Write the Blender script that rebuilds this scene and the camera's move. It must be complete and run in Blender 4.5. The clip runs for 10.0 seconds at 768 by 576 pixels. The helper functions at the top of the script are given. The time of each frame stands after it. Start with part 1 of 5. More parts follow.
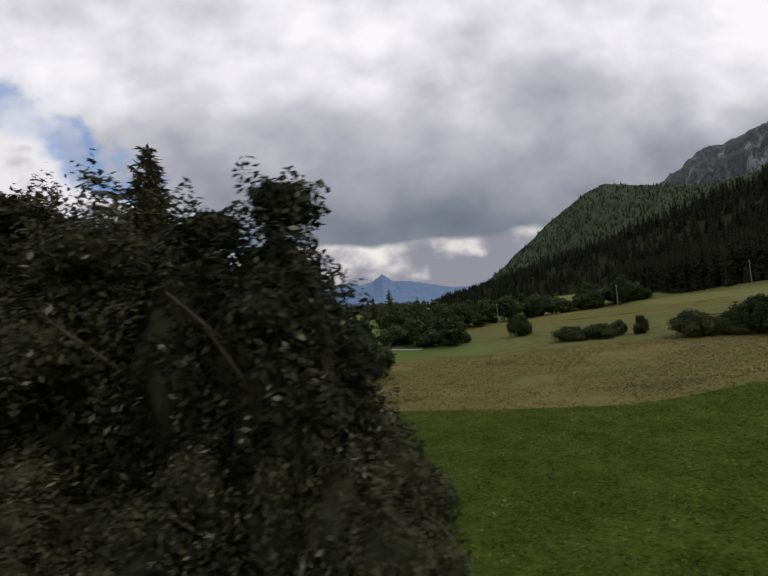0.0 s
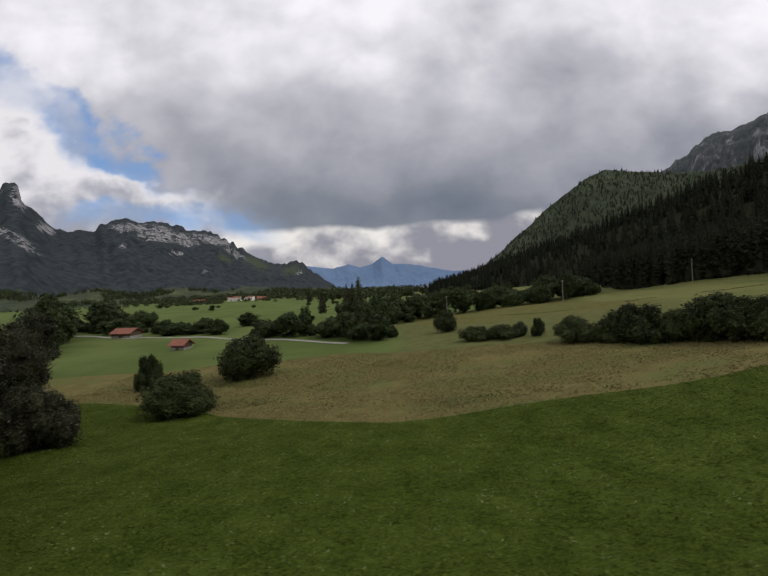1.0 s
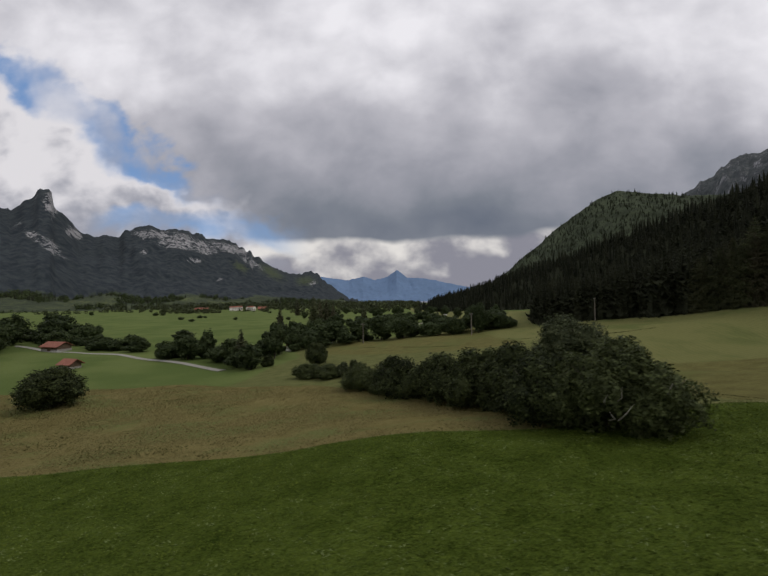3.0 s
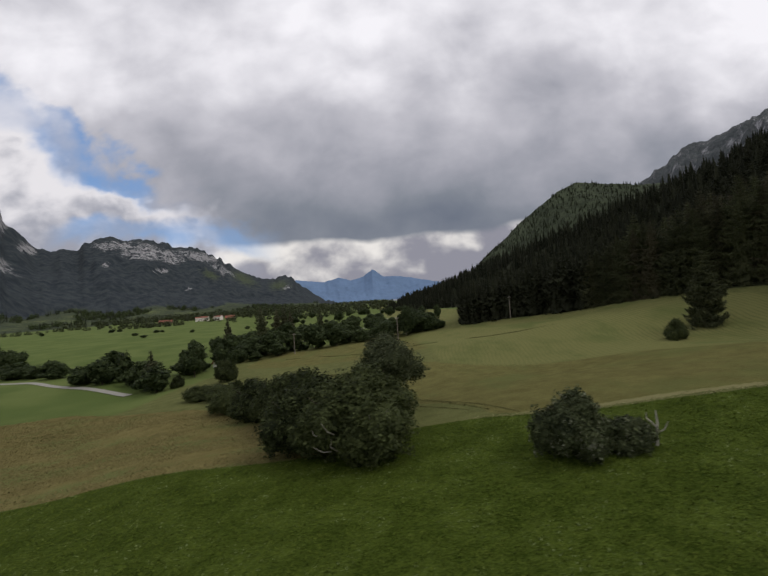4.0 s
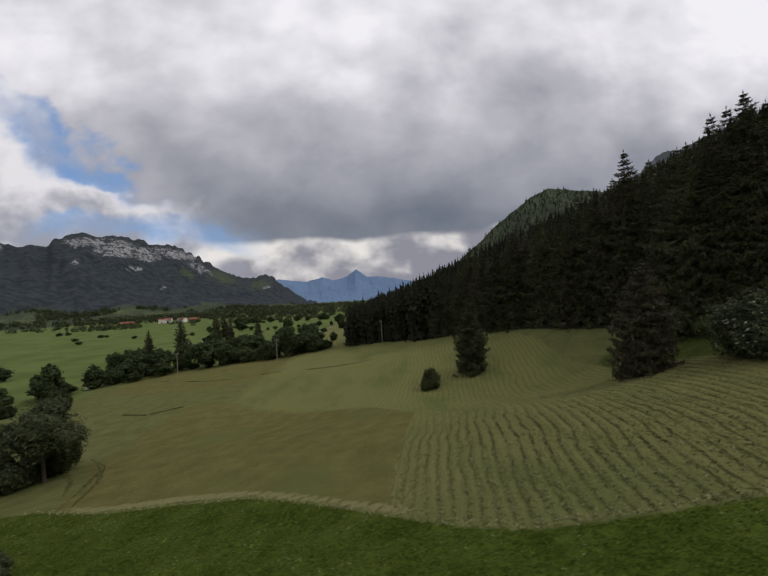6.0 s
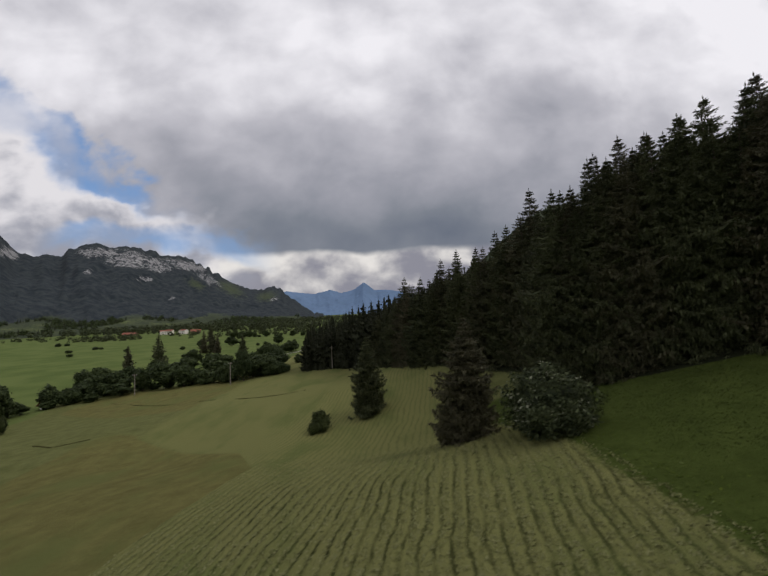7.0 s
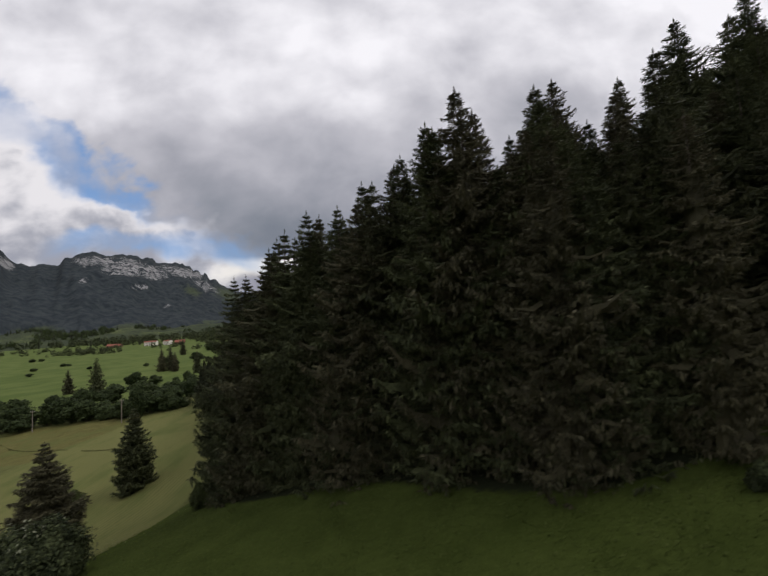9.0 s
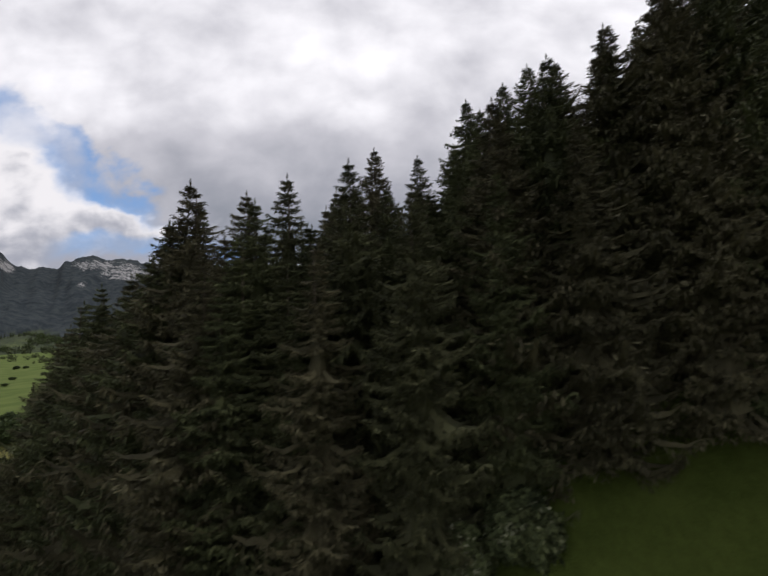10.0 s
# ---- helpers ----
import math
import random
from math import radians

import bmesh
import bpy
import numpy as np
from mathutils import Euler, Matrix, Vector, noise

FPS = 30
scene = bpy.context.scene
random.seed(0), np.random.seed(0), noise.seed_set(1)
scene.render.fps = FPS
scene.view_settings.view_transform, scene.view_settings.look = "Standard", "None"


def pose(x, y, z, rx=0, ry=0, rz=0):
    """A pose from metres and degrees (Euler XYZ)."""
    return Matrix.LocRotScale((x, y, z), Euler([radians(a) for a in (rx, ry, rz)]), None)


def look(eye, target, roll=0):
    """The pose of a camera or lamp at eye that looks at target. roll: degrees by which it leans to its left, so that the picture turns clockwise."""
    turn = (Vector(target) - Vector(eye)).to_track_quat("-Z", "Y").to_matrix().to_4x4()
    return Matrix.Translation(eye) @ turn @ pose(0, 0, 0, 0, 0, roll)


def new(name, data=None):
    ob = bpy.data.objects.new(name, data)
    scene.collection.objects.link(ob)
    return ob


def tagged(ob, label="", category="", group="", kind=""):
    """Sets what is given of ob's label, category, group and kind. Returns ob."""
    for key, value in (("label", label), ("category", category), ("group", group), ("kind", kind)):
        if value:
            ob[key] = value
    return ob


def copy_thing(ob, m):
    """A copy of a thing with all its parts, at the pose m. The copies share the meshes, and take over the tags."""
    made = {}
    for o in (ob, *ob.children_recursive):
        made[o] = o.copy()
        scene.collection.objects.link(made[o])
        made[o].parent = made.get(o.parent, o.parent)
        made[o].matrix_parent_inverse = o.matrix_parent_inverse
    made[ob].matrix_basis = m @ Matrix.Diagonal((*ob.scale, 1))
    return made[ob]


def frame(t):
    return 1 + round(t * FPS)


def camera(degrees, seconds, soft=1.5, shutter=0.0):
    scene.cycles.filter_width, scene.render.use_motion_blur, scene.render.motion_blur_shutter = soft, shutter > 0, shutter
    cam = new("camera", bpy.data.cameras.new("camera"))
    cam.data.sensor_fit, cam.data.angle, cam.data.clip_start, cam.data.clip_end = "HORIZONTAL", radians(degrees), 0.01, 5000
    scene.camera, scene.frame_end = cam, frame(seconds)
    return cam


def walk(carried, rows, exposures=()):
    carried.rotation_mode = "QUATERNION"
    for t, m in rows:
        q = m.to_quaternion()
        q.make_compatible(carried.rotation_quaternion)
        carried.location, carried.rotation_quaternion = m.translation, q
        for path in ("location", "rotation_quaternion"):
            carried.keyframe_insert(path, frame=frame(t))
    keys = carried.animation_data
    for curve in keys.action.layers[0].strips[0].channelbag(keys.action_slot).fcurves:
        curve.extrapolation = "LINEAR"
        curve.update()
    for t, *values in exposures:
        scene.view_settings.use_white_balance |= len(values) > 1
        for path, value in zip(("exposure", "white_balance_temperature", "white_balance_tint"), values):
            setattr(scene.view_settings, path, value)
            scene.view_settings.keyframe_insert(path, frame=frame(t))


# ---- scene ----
cam = camera(93.7, 10.0, shutter=0.2)
PATH = [
    (0, pose(0.00, 0.00, 0.00, 92.50, 3.89, -1.23)),
    (0.5, pose(8.70, -0.41, 0.91, 91.59, 3.88, -0.86)),
    (1, pose(17.37, -0.80, 1.83, 89.68, 2.73, -1.13)),
    (1.5, pose(26.00, -1.17, 2.74, 89.78, 2.02, -0.23)),
    (2, pose(34.58, -1.52, 3.67, 90.93, 1.95, 0.21)),
    (3.5, pose(60.13, -2.41, 6.56, 91.82, 0.19, 1.89)),
    (4, pose(68.59, -2.66, 7.58, 91.51, 3.91, -1.90)),
    (4.5, pose(77.02, -2.88, 8.66, 91.40, 3.91, -2.88)),
    (5, pose(85.43, -3.07, 9.80, 91.41, 2.81, -3.04)),
    (5.5, pose(93.83, -3.23, 11.02, 91.08, 2.99, -3.73)),
    (6, pose(102.22, -3.37, 12.32, 91.34, 3.31, -4.15)),
    (7.5, pose(127.41, -3.65, 16.92, 95.78, 2.46, -1.88)),
    (8, pose(135.84, -3.71, 18.75, 97.88, 3.27, -1.00)),
    (8.5, pose(144.30, -3.74, 20.75, 95.66, 3.60, -2.25)),
    (9, pose(152.81, -3.77, 22.95, 93.89, 3.28, -2.50)),
    (9.5, pose(161.37, -3.78, 25.38, 94.35, 2.91, -2.30)),
    (10, pose(170.00, -3.78, 28.06, 95.20, 2.22, -2.40)),
]
walk(cam, PATH, [(0, 0.08), (1, 0.06), (2, 0.02), (3.5, -0.13), (4, 0.03), (4.5, -0.02), (6, -0.03), (7.5, -0.10), (8, -0.16), (8.5, 0.0), (9, 0.05), (9.5, 0.08), (10, 0.2)])

# ---- light and sky ----
world = bpy.data.worlds.new("sky")
scene.world = world
world.use_nodes = True
nt = world.node_tree
nt.nodes.clear()


class Net:
    """Small helper to wire nodes."""

    def __init__(self, tree):
        self.t = tree

    def node(self, kind, **inputs):
        n = self.t.nodes.new(kind)
        for key, v in inputs.items():
            self.put(n, key.replace("_", " "), v)
        return n

    def put(self, n, key, v):
        sock = n.inputs[int(key)] if key.isdigit() else n.inputs[key]
        if isinstance(v, bpy.types.NodeSocket):
            self.t.links.new(v, sock)
        else:
            sock.default_value = v

    def math(self, op, a, b=0.0, c=0.0, clamp=False):
        n = self.t.nodes.new("ShaderNodeMath")
        n.operation, n.use_clamp = op, clamp
        for k, v in enumerate((a, b, c)):
            self.put(n, str(k), v)
        return n.outputs[0]

    def step(self, v, lo, hi, a=0.0, b=1.0):
        n = self.t.nodes.new("ShaderNodeMapRange")
        n.interpolation_type = "SMOOTHSTEP"
        for k, w in enumerate((v, lo, hi, a, b)):
            self.put(n, str(k), w)
        return n.outputs[0]

    def mix(self, fac, a, b, blend="MIX"):
        n = self.t.nodes.new("ShaderNodeMix")
        n.data_type, n.blend_type = "RGBA", blend
        self.put(n, "0", fac)
        self.put(n, "6", a)
        self.put(n, "7", b)
        return n.outputs[2]

    def noise(self, vec, scale, detail=4.0, rough=0.5, warp=0.0):
        n = self.t.nodes.new("ShaderNodeTexNoise")
        self.t.links.new(vec, n.inputs["Vector"])
        n.inputs["Scale"].default_value, n.inputs["Detail"].default_value = scale, detail
        n.inputs["Roughness"].default_value, n.inputs["Distortion"].default_value = rough, warp
        return n.outputs["Fac"]

    def mapped(self, vec, sx, sy, sz, rz=0.0):
        n = self.t.nodes.new("ShaderNodeMapping")
        self.t.links.new(vec, n.inputs["Vector"])
        n.inputs["Scale"].default_value = (sx, sy, sz)
        n.inputs["Rotation"].default_value = (0, 0, rz)
        return n.outputs[0]


SUN_AZ, SUN_EL = radians(105), radians(44)
w = Net(nt)
gen = w.node("ShaderNodeTexCoord").outputs["Generated"]
sep = w.node("ShaderNodeSeparateXYZ")
nt.links.new(gen, sep.inputs[0])
dx, dy, dz = sep.outputs
sky = w.node("ShaderNodeTexSky")
sky.sky_type, sky.sun_disc = "NISHITA", False
sky.sun_elevation, sky.sun_rotation = SUN_EL, SUN_AZ
ahead = w.math("MAXIMUM", dy, 0.12)
u = w.math("DIVIDE", dx, ahead)
v = w.math("DIVIDE", dz, ahead)
# flat cloud deck: directions laid onto a plane overhead
up = w.math("ADD", w.math("MAXIMUM", dz, 0.0), 0.16)
deck = w.node("ShaderNodeCombineXYZ", X=w.math("DIVIDE", dx, up), Y=w.math("DIVIDE", dy, up), Z=0.0).outputs[0]
sheet = w.node("ShaderNodeCombineXYZ", X=u, Y=w.math("MULTIPLY", v, 1.35), Z=0.0).outputs[0]
big = w.noise(sheet, 1.7, 4.0, 0.5, 0.3)
fine = w.noise(sheet, 4.6, 5.0, 0.48, 0.2)
puff = w.noise(sheet, 8.0, 5.0, 0.48, 0.15)
soft = w.noise(sheet, 3.3, 4.0, 0.52, 0.2)
drift = w.noise(w.mapped(sheet, 1.3, 0.8, 1.0, 1.1), 3.0, 4.0, 0.5, 0.2)
flat = w.noise(deck, 0.8, 4.0, 0.5, 0.2)
uw = w.math("ADD", u, w.math("MULTIPLY", w.math("ADD", soft, -0.5), 0.34))
vw = w.math("ADD", v, w.math("MULTIPLY", w.math("ADD", drift, -0.5), 0.20))


def heap_of(u0, v0, ru, rv, tilt):
    """A soft swelling in the cloud deck."""
    du = w.math("SUBTRACT", uw, u0)
    dv = w.math("SUBTRACT", w.math("SUBTRACT", vw, v0), w.math("MULTIPLY", du, tilt))
    a, b = w.math("DIVIDE", du, ru), w.math("DIVIDE", dv, rv)
    return w.math("POWER", 2.718, w.math("MULTIPLY", w.math("ADD", w.math("MULTIPLY", a, a), w.math("MULTIPLY", b, b)), -1.0))


tone = w.math("ADD", w.math("MULTIPLY", w.math("ADD", big, -0.5), 0.15), w.math("MULTIPLY", w.math("ADD", fine, -0.5), 0.30))
tone = w.math("ADD", tone, w.math("ADD", w.math("MULTIPLY", w.math("ADD", flat, -0.5), 0.10), w.math("MULTIPLY", w.math("ADD", puff, -0.5), 0.10)))
# brighter overhead, darker belly low over the valley
tone = w.math("ADD", tone, w.step(v, 0.06, 0.78, 0.385, 0.700))
for u0, v0, ru, rv, tilt, gain in ((-0.75, 0.63, 0.17, 0.10, -0.5, 0.10), (-0.88, 0.74, 0.20, 0.10, 0, 0.02), (-0.30, 0.70, 0.20, 0.09, 0, 0.07), (-0.56, 0.47, 0.13, 0.06, -0.5, -0.06),
                                   (-0.22, 0.50, 0.20, 0.07, -0.2, -0.04), (0.04, 0.61, 0.10, 0.05, 0, 0.06), (0.05, 0.80, 0.28, 0.09, 0, 0.06), (0.34, 0.71, 0.12, 0.07, 0, -0.07), (0.56, 0.60, 0.20, 0.09, 0, -0.05),
                                   (0.05, 0.23, 0.36, 0.06, 0, -0.07), (0.25, 0.20, 0.26, 0.04, 0, -0.04), (1.16, 0.77, 0.20, 0.15, 0, 0.05), (1.13, 0.56, 0.12, 0.07, 0.5, 0.08), (1.25, 0.48, 0.07, 0.06, 0, -0.11), (0.88, 0.34, 0.26, 0.08, 0, -0.03)):
    tone = w.math("ADD", tone, w.math("MULTIPLY", heap_of(u0, v0, ru, rv, tilt), gain))
tone = w.math("ADD", tone, w.step(u, 0.2, 1.0, 0.0, 0.03))
ramp = w.node("ShaderNodeValToRGB", Fac=tone)
for pos, col in ((0.24, (0.135, 0.158, 0.208, 1)), (0.38, (0.212, 0.232, 0.276, 1)), (0.50, (0.345, 0.350, 0.400, 1)), (0.61, (0.510, 0.505, 0.556, 1)), (0.78, (0.90, 0.885, 0.93, 1))):
    e = ramp.color_ramp.elements.new(pos)
    e.color = col
ramp.color_ramp.elements.remove(ramp.color_ramp.elements[-1])
ramp.color_ramp.elements.remove(ramp.color_ramp.elements[0])
cloud = ramp.outputs[0]
# the lit cloud bank in the gap under the deck
edge = w.math("ADD", v, w.math("MULTIPLY", w.math("ADD", soft, -0.5), 0.07))
edge = w.math("SUBTRACT", edge, w.math("MULTIPLY", w.math("ABSOLUTE", w.math("ADD", u, 0.02)), 0.05))
bank_fac = w.step(edge, 0.148, 0.170, 1.0, 0.0)
bank_tone = w.step(w.math("ADD", w.math("ADD", w.math("MULTIPLY", puff, 0.9), w.math("MULTIPLY", v, 1.7)), w.step(u, 0.0, 0.40, 0.0, -0.17)), 0.50, 0.80)
bank = w.mix(bank_tone, (0.27, 0.27, 0.32, 1), (0.82, 0.79, 0.76, 1))
cloud = w.mix(bank_fac, cloud, bank)
# blue rift running down towards the horizon, and the sunlit heap below it
line = w.math("SUBTRACT", v, w.math("ADD", 0.342, w.math("MULTIPLY", w.math("SUBTRACT", -0.57, u), 0.62)))
torn = w.math("ADD", w.math("MULTIPLY", w.math("ADD", soft, -0.5), 0.40), w.math("MULTIPLY", w.math("ADD", puff, -0.5), 0.20))
line = w.math("ADD", line, torn)
ends = w.math("ADD", u, w.math("MULTIPLY", w.math("ADD", puff, -0.5), 0.4))
heap_fac = w.math("MULTIPLY", w.step(line, -0.05, 0.01, 1.0, 0.0), w.step(ends, -0.30, -0.46))
heap_tone = w.math("ADD", w.math("ADD", w.math("MULTIPLY", puff, 0.66), w.math("MULTIPLY", drift, 0.30)), w.math("ADD", w.step(v, 0.20, 0.40, -0.10, 0.06), w.step(line, -0.16, -0.03, -0.05, 0.04)))
heap = w.mix(w.step(heap_tone, 0.27, 0.54), (0.33, 0.34, 0.40, 1), (0.78, 0.76, 0.79, 1))
cloud = w.mix(heap_fac, cloud, heap)
wide = w.step(u, -0.55, -0.85, 0.034, 0.056)
rift = w.math("MULTIPLY", w.step(w.math("DIVIDE", w.math("ABSOLUTE", line), wide), 0.45, 1.7, 1.0, 0.0), w.step(ends, -0.44, -0.66))
away = w.math("ADD", u, 0.62)
strip = w.math("SUBTRACT", w.math("ADD", v, w.math("MULTIPLY", torn, 0.45)), w.math("SUBTRACT", 0.230, w.math("MULTIPLY", w.math("MULTIPLY", away, away), 0.45)))
low = w.math("MULTIPLY", w.step(w.math("ABSOLUTE", strip), 0.012, 0.044, 1.0, 0.0), w.math("MULTIPLY", w.step(u, -0.90, -0.74), w.step(u, -0.22, -0.36)))
blue_fac = w.math("MULTIPLY", w.math("MAXIMUM", rift, w.math("MULTIPLY", low, 0.8)), w.step(dy, 0.1, 0.25))
blue = w.mix(0.6, w.mix(1.0, sky.outputs[0], (0.10, 0.10, 0.10, 1), "MULTIPLY"), (0.18, 0.35, 0.70, 1))
veil = w.math("MULTIPLY", blue_fac, w.math("MULTIPLY", w.step(fine, 0.66, 0.42, 0.5, 1.0), w.step(drift, 0.66, 0.50, 0.45, 1.0)))
final = w.mix(veil, cloud, blue)
bg = w.node("ShaderNodeBackground", Color=final, Strength=1.0)
out = w.node("ShaderNodeOutputWorld")
nt.links.new(bg.outputs[0], out.inputs[0])

sun_data = bpy.data.lights.new("sun", "SUN")
sun_data.energy, sun_data.angle, sun_data.color = 0.8, radians(20), (1.0, 0.95, 0.87)
sun = new("sun", sun_data)
sun.matrix_world = look((math.sin(SUN_AZ) * 50, math.cos(SUN_AZ) * 50, 60), (0, 0, 0))


# ---- materials ----
def material(name, rough=0.9, spec=0.2):
    m = bpy.data.materials.new(name)
    m.use_nodes = True
    net = Net(m.node_tree)
    b = m.node_tree.nodes["Principled BSDF"]
    b.inputs["Roughness"].default_value = rough
    b.inputs["Specular IOR Level"].default_value = spec
    return m, net, b


def bump(net, b, fac, strength, dist):
    n = net.node("ShaderNodeBump", Strength=strength, Distance=dist, Height=fac)
    net.t.links.new(n.outputs[0], b.inputs["Normal"])


def leaf_material(name, dark, light, spot=None, gloss=0.7, spec=0.13, other=None):
    m, net, b = material(name, gloss, spec)
    geo = net.node("ShaderNodeNewGeometry")
    pos = geo.outputs["Position"]
    isl = geo.outputs["Random Per Island"]
    f = net.math("ADD", net.math("MULTIPLY", net.math("MULTIPLY", isl, isl), 0.75), net.math("MULTIPLY", net.step(net.noise(pos, 0.9, 4), 0.3, 0.7), 0.40))
    rnd = net.node("ShaderNodeObjectInfo").outputs["Random"]
    f = net.math("ADD", f, net.math("MULTIPLY", net.math("ADD", rnd, -0.5), 0.35), clamp=True)
    col = net.mix(f, (*dark, 1), (*light, 1))
    if other:
        col = net.mix(net.step(net.math("FRACT", net.math("MULTIPLY", rnd, 7.3)), 0.35, 0.95, 0.0, 0.75), col, net.mix(f, tuple(c * 0.3 for c in other) + (1,), (*other, 1)))
    if spot:
        col = net.mix(net.math("MULTIPLY", net.step(isl, 0.90, 0.93), net.step(net.noise(pos, 0.5, 2), 0.45, 0.6)), col, (*spot, 1))
    net.t.links.new(col, b.inputs["Base Color"])
    tr = net.node("ShaderNodeBsdfTranslucent", Color=col)
    mx = net.node("ShaderNodeMixShader", Fac=0.18)
    o = m.node_tree.nodes["Material Output"]
    net.t.links.new(b.outputs[0], mx.inputs[1])
    net.t.links.new(tr.outputs[0], mx.inputs[2])
    net.t.links.new(mx.outputs[0], o.inputs[0])
    return m


LEAF = leaf_material("leaves", (0.010, 0.015, 0.005), (0.082, 0.100, 0.034))
LEAF_PALE = leaf_material("leaves_pale", (0.014, 0.020, 0.008), (0.104, 0.124, 0.054), (0.224, 0.232, 0.163))
LEAF_LIGHT = leaf_material("leaves_light", (0.022, 0.030, 0.012), (0.118, 0.135, 0.062))
LEAF_VALLEY = leaf_material("leaves_valley", (0.022, 0.034, 0.013), (0.068, 0.090, 0.032))
# the pale spots are leaf highlights painted into the colour
LEAF_DARK = leaf_material("leaves_dark", (0.011, 0.013, 0.007), (0.076, 0.078, 0.040), (0.215, 0.215, 0.150))
NEEDLE = leaf_material("needles", (0.024, 0.029, 0.013), (0.100, 0.112, 0.050), gloss=0.65, spec=0.15, other=(0.118, 0.102, 0.062))
NEEDLE_DEEP = leaf_material("needles_deep", (0.012, 0.014, 0.008), (0.036, 0.040, 0.022), gloss=0.8, spec=0.1)
NEEDLE_FAR = leaf_material("needles_far", (0.027, 0.033, 0.020), (0.062, 0.073, 0.042), gloss=0.8, spec=0.1)


def plain(name, col, var=0.25, scale=3.0, rough=0.85, spec=0.2, stretch=(1, 1, 1), relief=0.3):
    m, net, b = material(name, rough, spec)
    tc = net.node("ShaderNodeTexCoord").outputs["Object"]
    vec = net.mapped(tc, *stretch)
    n1, n2 = net.noise(vec, scale, 6, 0.6), net.noise(vec, scale * 6, 4, 0.6)
    f = net.math("ADD", net.math("MULTIPLY", n1, 0.6), net.math("MULTIPLY", n2, 0.4))
    lo = tuple(c * (1 - var) for c in col)
    hi = tuple(min(1, c * (1 + var)) for c in col)
    net.t.links.new(net.mix(net.step(f, 0.3, 0.7), (*lo, 1), (*hi, 1)), b.inputs["Base Color"])
    bump(net, b, n2, relief, 0.03)
    return m


BARK = plain("bark", (0.085, 0.070, 0.055), 0.4, 4, stretch=(1, 1, 0.2), relief=0.8)
DEADWOOD = plain("deadwood", (0.33, 0.31, 0.27), 0.35, 5, stretch=(1, 1, 0.15), relief=0.7)
POLEWOOD = plain("pole_wood", (0.20, 0.175, 0.145), 0.3, 5, stretch=(1, 1, 0.1))
BOARDS = plain("weathered_boards", (0.11, 0.075, 0.05), 0.35, 3, stretch=(1, 1, 0.15))
ROOF_RED = plain("red_roof_tiles", (0.23, 0.088, 0.058), 0.3, 2, rough=0.7)
ROOF_BROWN = plain("brown_roof_tiles", (0.24, 0.10, 0.06), 0.3, 2, rough=0.7)
PLASTER = plain("white_plaster", (0.72, 0.69, 0.64), 0.1, 1)
STONE = plain("pale_masonry", (0.28, 0.265, 0.24), 0.3, 3)
METAL = plain("grey_metal", (0.35, 0.36, 0.37), 0.2, 6, rough=0.5)
GLASS_DARK = plain("window_glass", (0.03, 0.035, 0.04), 0.2, 2, rough=0.15, spec=0.5)
GRAVEL = plain("gravel_track", (0.27, 0.26, 0.23), 0.25, 1.5)


# ---- the lie of the land ----
def sp(v, w):
    return w * np.logaddexp(0, v / w)


def sst(a, b, v):
    s = np.clip((v - a) / (b - a), 0, 1)
    return s * s * (3 - 2 * s)


EDGE_Y = (-60, -30, -5, 4, 8, 10.5, 12.5, 15, 18, 21.5, 23, 25.5, 29, 33, 37, 40, 43, 50, 57, 80, 92, 106, 113, 120, 200, 300, 450, 700, 900)
EDGE_X = (310, 265, 218, 196, 176, 163, 158.8, 156, 153.3, 149.5, 145.5, 141, 137.5, 135.8, 136.5, 139.5, 138.5, 135, 131.5, 120.5, 114, 104, 97, 97, 130, 124, 106, 94, 150)


def inside(x, y):
    return 0.7 * (x - np.interp(y, EDGE_Y, EDGE_X))


def height(x, y):
    x, y = np.asarray(x, float), np.asarray(y, float)
    x0 = 15 + 12 * sst(60, 100, y) + 0.22 * np.clip(y - 150, 0, 3000)
    run = np.clip(x, -400, 330)
    z = -11.3 + 0.115 * sp(run - x0, 10) + 0.14 * sp(run - 112 - 0.5 * np.clip(y - 120, 0, 3000), 12)
    z = z + 2.2 * (1 - sst(14, 48, y)) - 0.004 * np.clip(y - 60, 0, 900)
    z = z - 1.6 * np.exp(-((x - 93) / 16) ** 2 - ((y - 50) / 14) ** 2)
    z = z - 1.5 * np.exp(-((x - 116) / 10) ** 2 - ((y - 51) / 13) ** 2)
    z = z - 2.9 * np.exp(-((x - 127) / 14) ** 2 - ((y - 38) / 12.5) ** 2)
    d = inside(x, y)
    z = z + 150 * (1 - np.exp(-0.30 * sp(np.clip(x, -400, 900) - 152, 9) * sst(1, 22, d) / 150)) * sst(800, 450, y)
    z = z - 28 * sst(200, 310, x) * sst(150, 420, y)
    z = z + 0.8 * np.exp(-((x - 54) / 11) ** 2 - ((y - 26) / 8) ** 2)
    z = z + 15 * sst(4, 32, d) * sst(170, 300, y) * sst(1000, 700, y)
    z = z + 160 * (1 - np.exp(-0.25 * sp(-y - 180, 30) / 160))
    z = z + 0.25 * np.sin(x * 0.11 + 1.3) * np.sin(y * 0.13) + 0.12 * np.sin(x * 0.31 + y * 0.17)
    return z



